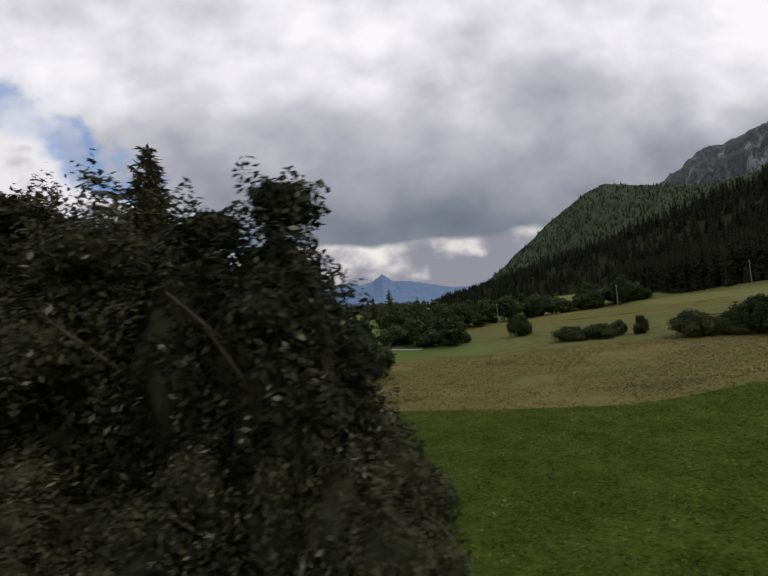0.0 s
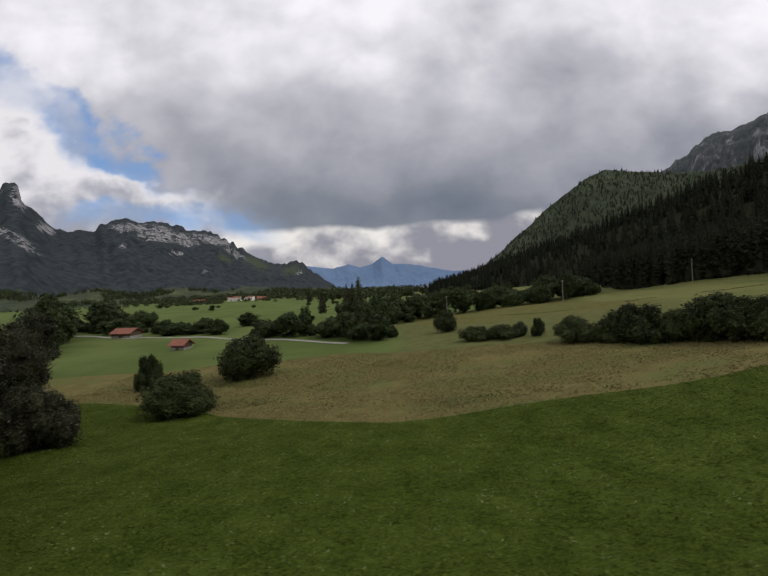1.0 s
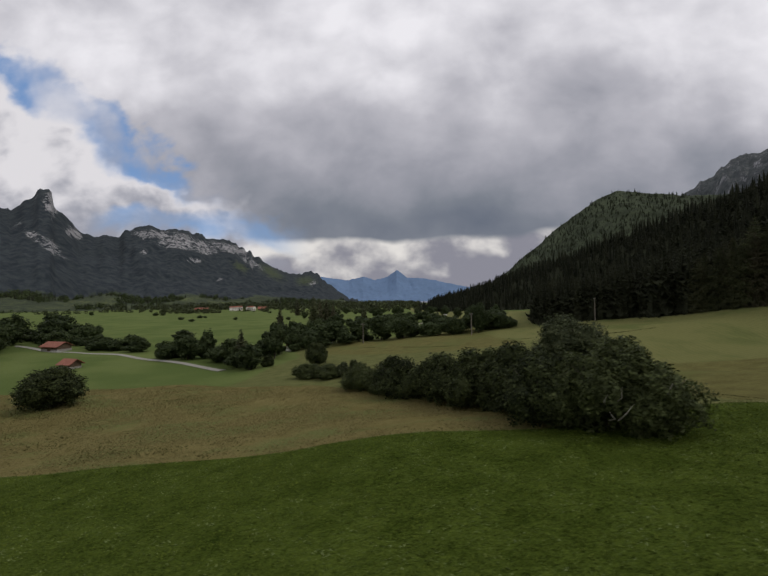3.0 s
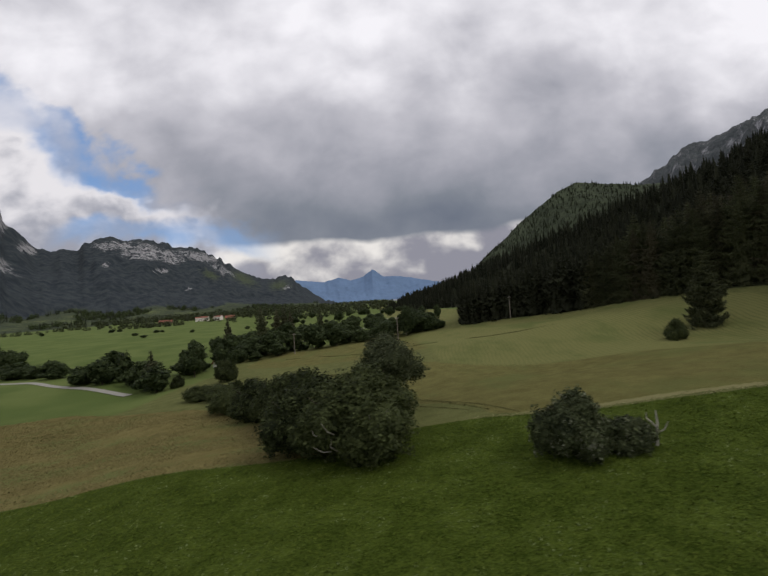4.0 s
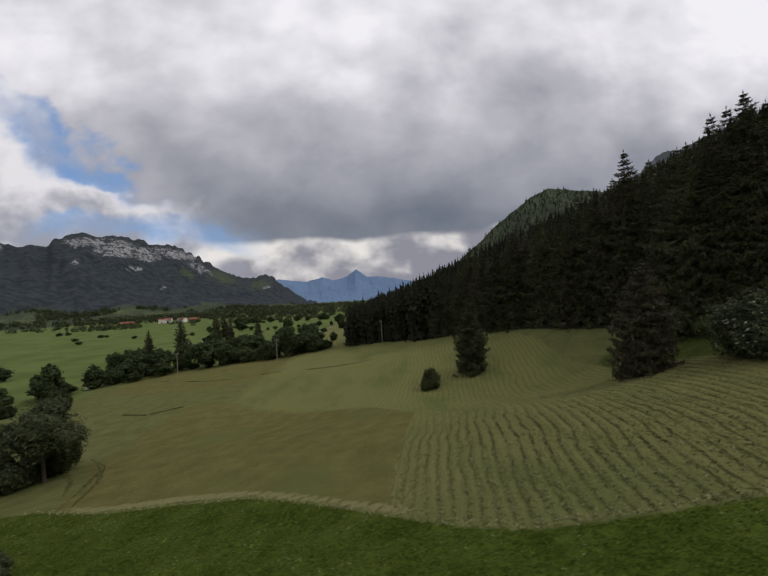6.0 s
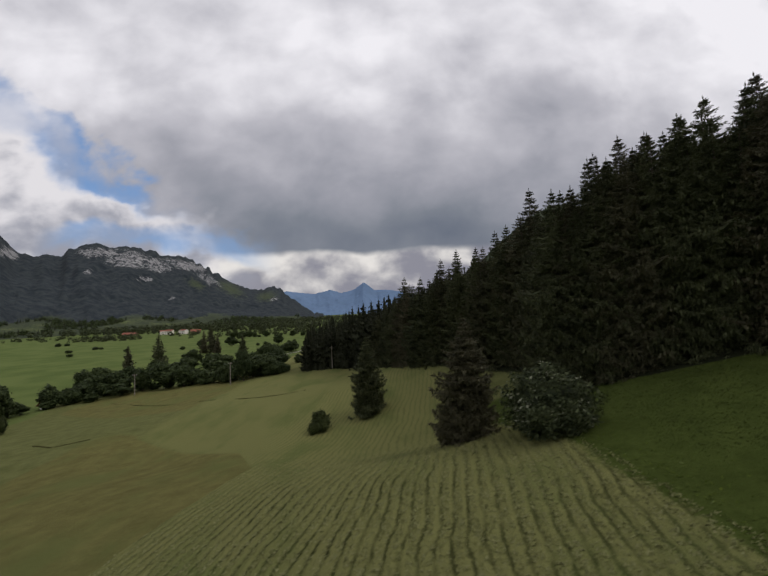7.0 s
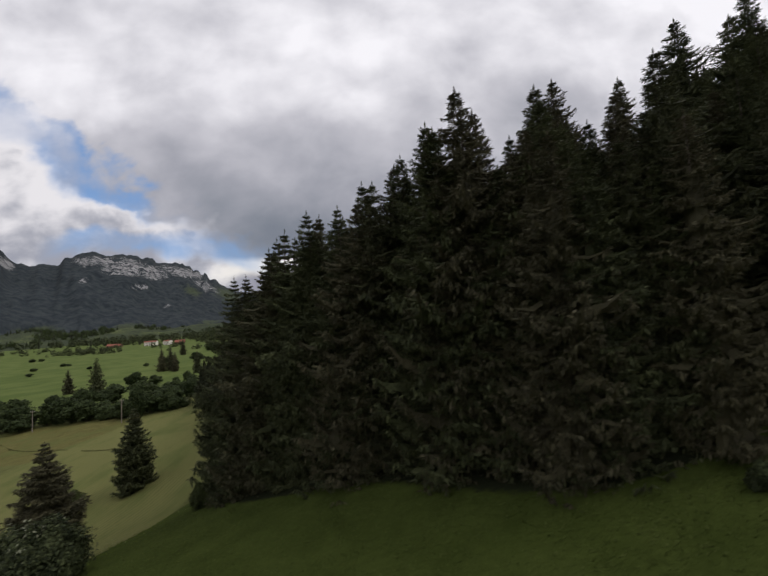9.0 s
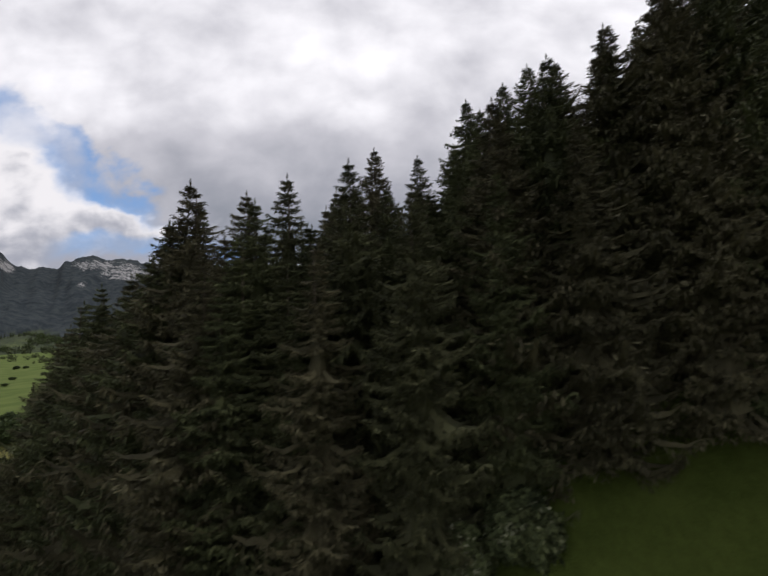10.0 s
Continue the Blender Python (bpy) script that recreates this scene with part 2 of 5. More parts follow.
def vnoise(x, y, scale, seed=0):
    """Smooth value noise on arrays, 0 to 1."""
    x, y = np.asarray(x, float) / scale, np.asarray(y, float) / scale
    i, j = np.floor(x).astype(np.int64), np.floor(y).astype(np.int64)
    fx, fy = x - i, y - j
    fx, fy = fx * fx * (3 - 2 * fx), fy * fy * (3 - 2 * fy)

    def h(a, b):
        n = (a * 374761393 + b * 668265263 + seed * 974711) & 0x7FFFFFFF
        n = ((n ^ (n >> 13)) * 1274126177) & 0x7FFFFFFF
        return ((n ^ (n >> 16)) & 0xFFFF) / 65535.0

    return (h(i, j) * (1 - fx) + h(i + 1, j) * fx) * (1 - fy) + (h(i, j + 1) * (1 - fx) + h(i + 1, j + 1) * fx) * fy


def fbm(x, y, scale, octaves=4, seed=0):
    total, amp, norm = 0.0, 1.0, 0.0
    for o in range(octaves):
        total = total + amp * vnoise(x, y, scale / 2 ** o, seed + o * 17)
        norm += amp
        amp *= 0.5
    return total / norm


def mesh_from(name, verts, faces, mat=None, smooth=False):
    me = bpy.data.meshes.new(name)
    verts = np.asarray(verts, np.float32).reshape(-1, 3)
    faces = np.asarray(faces, np.int32)
    k = faces.shape[1]
    me.vertices.add(len(verts))
    me.vertices.foreach_set("co", verts.ravel())
    me.loops.add(faces.size)
    me.loops.foreach_set("vertex_index", faces.ravel())
    me.polygons.add(len(faces))
    me.polygons.foreach_set("loop_start", np.arange(0, faces.size, k, dtype=np.int32))
    me.polygons.foreach_set("loop_total", np.full(len(faces), k, np.int32))
    me.polygons.foreach_set("use_smooth", np.full(len(faces), smooth, bool))
    me.update(calc_edges=True)
    me.validate()
    if mat:
        me.materials.append(mat)
    return me


def grid_mesh(name, X, Y, Z, mat):
    r, c = X.shape
    idx = np.arange(r * c).reshape(r, c)
    f = np.stack([idx[:-1, :-1], idx[:-1, 1:], idx[1:, 1:], idx[1:, :-1]], -1).reshape(-1, 4)
    return mesh_from(name, np.stack([X, Y, Z], -1).reshape(-1, 3), f, mat, True)


def part(name, data, mat, parent, label=""):
    """One mesh object under a thing or a part; data is a mesh or a bmesh."""
    if isinstance(data, bmesh.types.BMesh):
        me = bpy.data.meshes.new(name)
        data.to_mesh(me)
        data.free()
        data = me
    if mat and not data.materials:
        data.materials.append(mat)
    ob = new(name, data)
    ob.parent = parent
    return tagged(ob, label)


def spread(lo, hi, n_in, a, b, n_out):
    """Grid lines: fine between a and b, growing outwards to lo and hi."""
    g = np.linspace(0, 1, n_out + 1)[1:] ** 2.6
    return np.concatenate([(a - (a - lo) * g)[::-1], np.linspace(a, b, n_in), b + (hi - b) * g])


GX = spread(-4200, 4200, 420, -45, 190, 60)
GY = spread(-2500, 4900, 300, -14, 140, 70)
X, Y = np.meshgrid(GX, GY)


# field layout, as soft masks over the plan
def near_edge(x):
    """Far edge of the clover meadow along the way."""
    return np.interp(x, (-60, -6, 1, 10, 18, 33, 46, 52, 58, 62, 66, 71.5, 77, 82.8, 89, 94.8, 98, 101, 104, 106, 108.6, 112, 115, 124), (52, 42, 36, 31, 27.5, 26.5, 26, 25.2, 24.2, 24, 25, 26.5, 26, 23.6, 22.0, 19.8, 17.8, 15.6, 13.6, 12.2, 10.8, 10.0, 9.2, 7.0))


def masks(x, y):
    wob = (fbm(x, y, 9, 3, 5) - 0.5) * 2.2
    clover = sst(0.5, -0.5, y - near_edge(x) - wob * 0.35)
    clover = np.maximum(clover, sst(-1.6, 1.6, x - 131.5 + 0.04 * (y - 11) - 1.2 * wob) * sst(40, 36, y))
    tall = sst(-1, 1, y - near_edge(x)) * sst(1.2, -1.2, y - np.interp(x, (-40, 12, 38, 50, 64, 70), (62, 67, 58, 50, 36, 28)) - wob) * sst(67, 64, x + 0.2 * wob)
    # ripe brown field between the bushes and the mown bank
    lim = np.interp(y, (10, 14, 20, 33, 42, 60), (103, 103, 104, 107.3, 103, 80))
    brown = sst(-0.5, 0.5, y - near_edge(x) - 0.9) * sst(0.5, -0.5, x - lim) * sst(69, 74, x - 6.5 * sst(40, 30, y) + wob) * sst(62, 52, y + wob * 1.5 + (x - 90) * 0.35)
    upper = sst(-3, 3, y - np.interp(x, (20, 60, 78, 88, 110), (112, 84, 77, 71, 74)) - wob * 0.6) * sst(140, 120, y) * sst(22, 34, x) * sst(112, 98, x)
    brown = np.maximum(brown, upper * 0.75)
    soft_edge = 0.4 + 9 * sst(40, 56, y)
    mown = sst(-1, 1, (x - lim) / soft_edge) * sst(-0.3, 0.3, y - near_edge(x)) * sst(134, 130, x + 0.04 * (y - 11) - wob)
    return clover, tall, brown, mown


def ground_material():
    m, net, b = material("meadows", 0.95, 0.03)
    pos = net.node("ShaderNodeNewGeometry").outputs["Position"]

    def attr(name):
        n = net.node("ShaderNodeAttribute")
        n.attribute_name = name
        return n.outputs["Fac"]

    n1, n2, n3, n4 = net.noise(pos, 0.06, 5), net.noise(pos, 0.5, 5), net.noise(pos, 3.0, 6, 0.65), net.noise(pos, 14.0, 4, 0.7)
    mott = net.math("ADD", net.math("MULTIPLY", n2, 0.45), net.math("ADD", net.math("MULTIPLY", n3, 0.35), net.math("MULTIPLY", n4, 0.20)))
    mott = net.step(mott, 0.32, 0.68)
    far = net.mix(net.step(n1, 0.35, 0.65), (0.084, 0.116, 0.033, 1), (0.116, 0.146, 0.046, 1))
    pale = net.mix(mott, (0.082, 0.092, 0.030, 1), (0.142, 0.146, 0.056, 1))
    leafy = net.step(net.math("ADD", net.math("MULTIPLY", n2, 0.22), net.math("ADD", net.math("MULTIPLY", n3, 0.26), net.math("MULTIPLY", net.noise(pos, 11.0, 3, 0.75), 0.52))), 0.36, 0.64)
    # leaf highlights are put into the light end of the clover colour
    clover = net.mix(leafy, (0.017, 0.030, 0.003, 1), (0.082, 0.112, 0.017, 1))
    clover = net.mix(net.math("MULTIPLY", net.step(n4, 0.56, 0.70), net.step(n2, 0.38, 0.62)), clover, (0.135, 0.175, 0.062, 1))
    tall = net.mix(mott, (0.122, 0.104, 0.036, 1), (0.188, 0.160, 0.064, 1))
    tall = net.mix(net.step(net.noise(net.mapped(pos, 0.5, 1, 1), 0.20, 5, 0.62), 0.46, 0.64), tall, (0.125, 0.136, 0.046, 1))
    brown = net.mix(mott, (0.092, 0.086, 0.029, 1), (0.152, 0.142, 0.051, 1))
    # olive pasture grass, with the forest's shade put into its darker tone
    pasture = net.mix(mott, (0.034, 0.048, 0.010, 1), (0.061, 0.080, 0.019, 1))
    # cut swaths lie in rows
    axes = net.node("ShaderNodeSeparateXYZ")
    net.t.links.new(pos, axes.inputs[0])
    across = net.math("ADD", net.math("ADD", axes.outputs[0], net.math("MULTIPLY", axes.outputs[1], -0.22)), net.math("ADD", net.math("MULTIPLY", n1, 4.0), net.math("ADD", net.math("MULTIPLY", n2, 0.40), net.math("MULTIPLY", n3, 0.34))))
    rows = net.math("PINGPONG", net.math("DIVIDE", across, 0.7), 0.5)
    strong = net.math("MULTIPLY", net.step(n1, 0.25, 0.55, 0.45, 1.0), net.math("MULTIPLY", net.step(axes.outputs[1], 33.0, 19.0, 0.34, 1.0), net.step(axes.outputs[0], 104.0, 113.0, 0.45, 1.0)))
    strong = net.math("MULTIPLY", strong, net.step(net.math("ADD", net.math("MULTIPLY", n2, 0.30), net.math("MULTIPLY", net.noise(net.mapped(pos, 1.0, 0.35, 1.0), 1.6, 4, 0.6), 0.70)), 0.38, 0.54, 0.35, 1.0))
    # shade in the gaps between swaths, put into the colour as near-black lines
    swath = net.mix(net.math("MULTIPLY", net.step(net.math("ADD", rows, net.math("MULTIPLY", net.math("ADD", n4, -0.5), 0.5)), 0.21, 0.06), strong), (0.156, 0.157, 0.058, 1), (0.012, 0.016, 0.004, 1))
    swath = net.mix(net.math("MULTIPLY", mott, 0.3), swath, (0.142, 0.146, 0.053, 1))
    swath = net.mix(net.step(net.noise(net.mapped(pos, 1.0, 0.5, 1.0), 0.16, 5, 0.6), 0.46, 0.70, 0.0, 0.75), swath, (0.088, 0.110, 0.034, 1))
    swath = net.mix(net.math("MULTIPLY", net.step(rows, 0.30, 0.10), net.step(axes.outputs[1], 20.0, 34.0, 0.0, 0.10)), swath, (0.095, 0.108, 0.038, 1))
    brown = net.mix(net.step(net.noise(net.mapped(pos, 1.0, 0.6, 1.0), 0.13, 5, 0.62), 0.45, 0.68, 0.0, 0.8), brown, (0.106, 0.118, 0.039, 1))
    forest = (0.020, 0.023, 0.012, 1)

    def edge(a, k=0.55):
        return net.step(net.math("ADD", attr(a), net.math("MULTIPLY", net.math("ADD", n3, -0.5), k)), 0.4, 0.6)

    col = net.mix(edge("near"), far, pale)
    col = net.mix(edge("tall"), col, tall)
    col = net.mix(edge("brown"), col, brown)
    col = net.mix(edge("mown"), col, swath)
    col = net.mix(edge("clover"), col, clover)
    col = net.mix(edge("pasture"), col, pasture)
    col = net.mix(net.math("MULTIPLY", edge("track", 0.5), 0.75), col, (0.215, 0.200, 0.095, 1))
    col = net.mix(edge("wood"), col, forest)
    net.t.links.new(col, b.inputs["Base Color"])
    hgt = net.math("ADD", net.math("ADD", net.math("MULTIPLY", n3, net.step(attr("mown"), 0.2, 0.8, 0.6, 0.15)), net.math("MULTIPLY", n4, 0.5)), net.math("MULTIPLY", net.math("MULTIPLY", rows, net.math("MULTIPLY", attr("mown"), strong)), 1.6))
    bump(net, b, hgt, 0.7, 0.25)
    return m


Z = height(X, Y)
clover, tall, brown, mown = masks(X, Y)
me = grid_mesh("ground", X, Y, Z, ground_material())


def path_mask(x, y):
    c = np.exp(-((x - np.interp(y, (20, 25, 34, 42), (77, 79.5, 77, 73)) - 0.7) / 0.5) ** 2) * sst(20, 24, y) * sst(40, 34, y) * 0.25
    strip = np.exp(-((y - near_edge(x) - 0.75) / 0.55) ** 2) * sst(77, 81, x) * sst(108, 103, x) * (0.55 + 0.5 * fbm(x, y, 5, 3, 19))
    return np.maximum(c, strip)


near = sst(14, 30, X + 0.2 * (fbm(X, Y, 20, 3, 2) - 0.5) * 60) * sst(150, 120, Y) + sst(60, 100, X) * sst(170, 150, Y)
# the pasture mask also carries the colour-made shade beside the forest
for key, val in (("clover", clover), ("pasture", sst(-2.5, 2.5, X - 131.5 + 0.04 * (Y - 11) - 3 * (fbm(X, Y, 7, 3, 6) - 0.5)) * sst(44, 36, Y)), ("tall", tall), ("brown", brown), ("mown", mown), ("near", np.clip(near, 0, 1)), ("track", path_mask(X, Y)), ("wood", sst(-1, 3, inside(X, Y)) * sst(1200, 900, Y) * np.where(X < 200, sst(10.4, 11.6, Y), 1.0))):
    at = me.attributes.new(key, "FLOAT", "POINT")
    at.data.foreach_set("value", val.astype(np.float32).ravel())
tagged(new("ground", me), "rolling alpine meadows, green clover, ripe brown grass and mown swaths", "ground", kind="structure")


def ground_at(x, y):
    return float(height(x, y))


# ---- mountains ----
def mountain(name, crest, dist, foot, mat, label, seed, spur=1.0, back=0.6, rows=70, cols=260, jag=0.012, eye=(60.0, 0.0, 6.0), kind="structure", lowest=-20.0, crags=(), sunny_greens=()):
    """A range whose skyline runs through (azimuth, elevation) pairs as seen from the valley; dist: metres at both ends, foot: depth of its slope."""
    az = np.array([c[0] for c in crest], float)
    el = np.array([c[1] for c in crest], float)
    s = np.linspace(az[0], az[-1], cols)
    e = np.interp(s, az, el)
    d = np.interp(s, (az[0], az[-1]), dist)
    cx, cy = eye[0] + d * np.sin(np.radians(s)), eye[1] + d * np.cos(np.radians(s))
    cz = eye[2] + d * np.tan(np.radians(e))
    cz = cz + d * jag * (fbm(s * 40, s * 0, 22, 4, seed) - 0.5)
    t = np.concatenate([np.linspace(0, 1, rows), 1 + np.linspace(0, 1, 12)[1:] * back])
    S, Tt = np.meshgrid(s, t)
    arc = np.radians(S) * d
    C = np.ones_like(Tt)
    k = 1 - Tt
    ux, uy = np.sin(np.radians(S)), np.cos(np.radians(S))
    wave = fbm(arc, Tt * foot, 420, 4, seed + 3) - 0.5
    off = -k * foot * (1 + 0.5 * wave * spur)
    px, py = cx * C + off * ux, cy * C + off * uy
    rise = np.where(Tt <= 1, np.clip(Tt, 0, 1) ** 1.25, 1 - 0.9 * (Tt - 1) / max(back, 0.01))
    ridges = np.abs(fbm(arc * 1.25 + 0.15 * Tt * foot, Tt * foot * 0.16, 330, 4, seed + 7) - 0.5) * 2
    fade = np.sin(np.pi * np.clip(Tt, 0, 1)) ** 0.8
    pz = lowest + (cz - lowest) * rise + (cz - lowest) * 0.30 * spur * (0.34 - ridges) * fade
    cliff = fbm(arc, Tt * foot, 120, 4, seed + 9)
    pz = pz + spur * 0.06 * (cz - lowest) * sst(0.45, 0.62, cliff) * fade
    me_ = grid_mesh(name, px, py, pz, mat)
    vx, vy = px - eye[0], py - eye[1]
    va, ve = np.degrees(np.arctan2(vx, vy)), np.degrees(np.arctan2(pz - eye[2], np.hypot(vx, vy)))
    for key, blobs in (("crag", crags), ("sunny_green", sunny_greens)):
        val = np.zeros_like(va)
        for a, e_, ra, re_, tilt in blobs:
            da = va - a
            val = np.maximum(val, np.exp(-(da / ra) ** 2 - ((ve - e_ - tilt * da) / re_) ** 2))
        at_ = me_.attributes.new(key, "FLOAT", "POINT")
        at_.data.foreach_set("value", val.astype(np.float32).ravel())
    ob = new(name, me_)
    return tagged(ob, label, "mountain", kind=kind)


def mountain_material(name, forest_a, forest_b, rock_a, rock_b, low, high, patch=0.5, scale=0.012):
    m, net, b = material(name, 0.95, 0.05)
    geo = net.node("ShaderNodeNewGeometry")
    pos = geo.outputs["Position"]
    z = net.node("ShaderNodeSeparateXYZ")
    net.t.links.new(pos, z.inputs[0])
    nz = net.node("ShaderNodeSeparateXYZ")
    net.t.links.new(geo.outputs["Normal"], nz.inputs[0])
    n1, n2, n3 = net.noise(pos, scale, 6, 0.6), net.noise(net.mapped(pos, 1, 1, 0.5), scale * 5, 6, 0.65), net.noise(net.mapped(pos, 1, 1, 0.4), scale * 14, 4, 0.7)
    forest = net.mix(net.step(n2, 0.35, 0.65), (*forest_a, 1), (*forest_b, 1))
    rock = net.mix(net.step(net.math("ADD", net.math("MULTIPLY", n2, 0.5), net.math("MULTIPLY", n3, 0.5)), 0.35, 0.65), (*rock_a, 1), (*rock_b, 1))
    bare = net.math("ADD", net.step(z.outputs[2], low, high, 0.0, 0.30), net.math("MULTIPLY", net.math("ADD", n1, -0.5), 1.5))
    bare = net.math("ADD", bare, net.math("MULTIPLY", net.math("ADD", n3, -0.5), 0.8))
    bare = net.math("ADD", bare, net.math("MULTIPLY", net.math("SUBTRACT", 0.80, nz.outputs[2]), 0.6))
    crag, sunny_green = net.node("ShaderNodeAttribute"), net.node("ShaderNodeAttribute")
    crag.attribute_name, sunny_green.attribute_name = "crag", "sunny_green"
    bare = net.math("ADD", bare, net.math("MULTIPLY", crag.outputs["Fac"], net.step(net.math("ADD", net.math("MULTIPLY", n2, 0.55), net.math("MULTIPLY", n3, 0.45)), 0.39, 0.60, 0.1, 1.4)))
    # sunlight on flanks, and meadow patches, put in as lighter green
    sunny_fac = net.step(net.math("ADD", sunny_green.outputs["Fac"], net.math("MULTIPLY", net.math("ADD", n2, -0.5), 1.8)), 0.30, 1.15)
    forest = net.mix(sunny_fac, forest, (0.064, 0.078, 0.046, 1))
    col = net.mix(net.step(bare, patch - 0.08, patch + 0.34), forest, rock)
    net.t.links.new(col, b.inputs["Base Color"])
    bump(net, b, net.math("ADD", n3, net.math("MULTIPLY", n2, 2.0)), 0.25, 9.0)
    return m


# forest tones hold some air haze, put in as a bluish cast
HAZED_LIMESTONE = mountain_material("hazed_wooded_limestone", (0.024, 0.030, 0.036), (0.046, 0.055, 0.058), (0.12, 0.12, 0.127), (0.33, 0.325, 0.325), 40, 620, 0.62, 0.007)
WOODED = mountain_material("wooded_slope", (0.028, 0.036, 0.022), (0.056, 0.068, 0.040), (0.11, 0.11, 0.09), (0.26, 0.25, 0.21), 150, 900, 0.62)
BARE_ROCK = mountain_material("bare_summit_rock", (0.050, 0.058, 0.062), (0.090, 0.098, 0.098), (0.17, 0.175, 0.185), (0.36, 0.36, 0.37), 350, 1000, 0.38)
# the far range's blue air haze is put into its base colour
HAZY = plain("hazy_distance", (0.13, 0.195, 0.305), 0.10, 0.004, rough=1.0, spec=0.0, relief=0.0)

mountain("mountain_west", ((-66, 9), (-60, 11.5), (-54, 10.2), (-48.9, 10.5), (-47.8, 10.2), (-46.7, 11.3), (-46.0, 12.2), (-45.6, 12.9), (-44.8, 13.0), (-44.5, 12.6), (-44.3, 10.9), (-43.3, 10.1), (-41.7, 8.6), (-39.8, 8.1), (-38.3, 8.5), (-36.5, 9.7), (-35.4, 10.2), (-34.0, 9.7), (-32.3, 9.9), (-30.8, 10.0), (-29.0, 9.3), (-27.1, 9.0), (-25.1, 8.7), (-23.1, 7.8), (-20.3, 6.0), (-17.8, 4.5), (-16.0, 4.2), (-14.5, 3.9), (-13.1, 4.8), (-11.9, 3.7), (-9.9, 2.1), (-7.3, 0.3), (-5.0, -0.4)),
         (2300, 3300), 1300, HAZED_LIMESTONE, "long grey limestone mountain range with dark wooded lower slopes", 11, spur=0.5, jag=0.017,
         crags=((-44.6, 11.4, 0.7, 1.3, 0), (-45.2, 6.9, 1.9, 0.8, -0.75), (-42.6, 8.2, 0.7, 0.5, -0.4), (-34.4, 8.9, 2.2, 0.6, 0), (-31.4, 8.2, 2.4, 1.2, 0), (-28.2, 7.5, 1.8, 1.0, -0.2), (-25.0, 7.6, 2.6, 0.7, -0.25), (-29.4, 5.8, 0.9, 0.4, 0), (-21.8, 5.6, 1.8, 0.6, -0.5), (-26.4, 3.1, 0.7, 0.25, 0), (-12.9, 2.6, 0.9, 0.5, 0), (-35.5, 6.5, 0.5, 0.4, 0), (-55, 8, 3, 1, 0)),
         # high ones colour in sunlit flanks, low ones are meadows at the foot
         sunny_greens=((-19.0, 4.2, 2.4, 1.1, -0.5), (-23.5, 5.0, 1.5, 0.8, -0.4), (-14, 3.0, 2.0, 1.0, 0), (-46, 1.0, 1.4, 0.35, 0), (-39, 0.9, 2.2, 0.4, 0), (-30, 0.8, 2.4, 0.3, 0), (-21, 0.6, 2.0, 0.3, 0)))
MEADOW_FAR = mountain_material("wooded_meadow_hills", (0.035, 0.045, 0.030), (0.060, 0.072, 0.040), (0.085, 0.112, 0.040), (0.140, 0.162, 0.066), -60, 260, -0.02, 0.011)
hills = mountain("foothills", ((-72, 0.4), (-60, 1.0), (-52, 0.5), (-47, 1.2), (-43, 0.4), (-39, 1.0), (-35, 0.3), (-30, 0.9), (-25, 0.2), (-20, 0.6), (-14, 0.1), (-8, 0.0)),
         (1250, 1500), 330, MEADOW_FAR, "low foothills with meadows between dark woods", 53, spur=0.5, jag=0.004, cols=200, rows=36)
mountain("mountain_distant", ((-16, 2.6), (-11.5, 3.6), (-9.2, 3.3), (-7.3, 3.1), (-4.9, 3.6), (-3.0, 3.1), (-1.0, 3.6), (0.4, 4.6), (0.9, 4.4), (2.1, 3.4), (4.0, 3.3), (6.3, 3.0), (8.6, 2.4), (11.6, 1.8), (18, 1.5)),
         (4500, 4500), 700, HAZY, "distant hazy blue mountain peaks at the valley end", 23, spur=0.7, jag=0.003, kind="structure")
mountain("mountain_summit", ((35.5, 9.0), (38.4, 12.3), (40.2, 13.4), (41.9, 14.5), (42.7, 15.3), (43.9, 15.7), (45.3, 15.5), (50, 17.0), (58, 15.0), (66, 12.0)),
         (3300, 3300), 1700, BARE_ROCK, "pale bare rock summit above dark slopes", 31, spur=1.3, jag=0.014)
dome = mountain("mountain_dome", ((8.0, 0.0), (11.5, 0.6), (14.5, 2.0), (17.4, 4.2), (19.5, 6.2), (21.5, 7.6), (23.5, 9.5), (26.6, 11.6), (29.0, 13.2), (31.4, 14.0), (33.5, 13.5), (35.0, 13.1), (37.0, 12.6), (38.4, 12.2), (43, 11.5), (52, 12.0), (62, 10)),
                (1150, 1250), 620, WOODED, "rounded mountain covered in dark spruce wood", 41, spur=0.55, jag=0.004,
                sunny_greens=((19.5, 4.5, 3.5, 2.2, 0.5), (30, 12.5, 4.0, 1.4, 0.2), (24, 8.5, 3.0, 1.5, 0.6)))


# ---- trees and bushes ----
def quads(centres, normals, ups, w, h):
    """Leaf rhombs: centre, facing, direction and half sizes, each bent a little along its middle."""
    side = np.cross(ups, normals)
    a = centres - ups * h[:, None]
    b = centres + side * w[:, None]
    c = centres + ups * h[:, None]
    d = centres - side * w[:, None]
    return np.stack([a, b, c, d], 1).reshape(-1, 3), np.arange(len(centres) * 4).reshape(-1, 4)


def unit(v):
    return v / np.maximum(np.linalg.norm(v, axis=-1, keepdims=True), 1e-9)


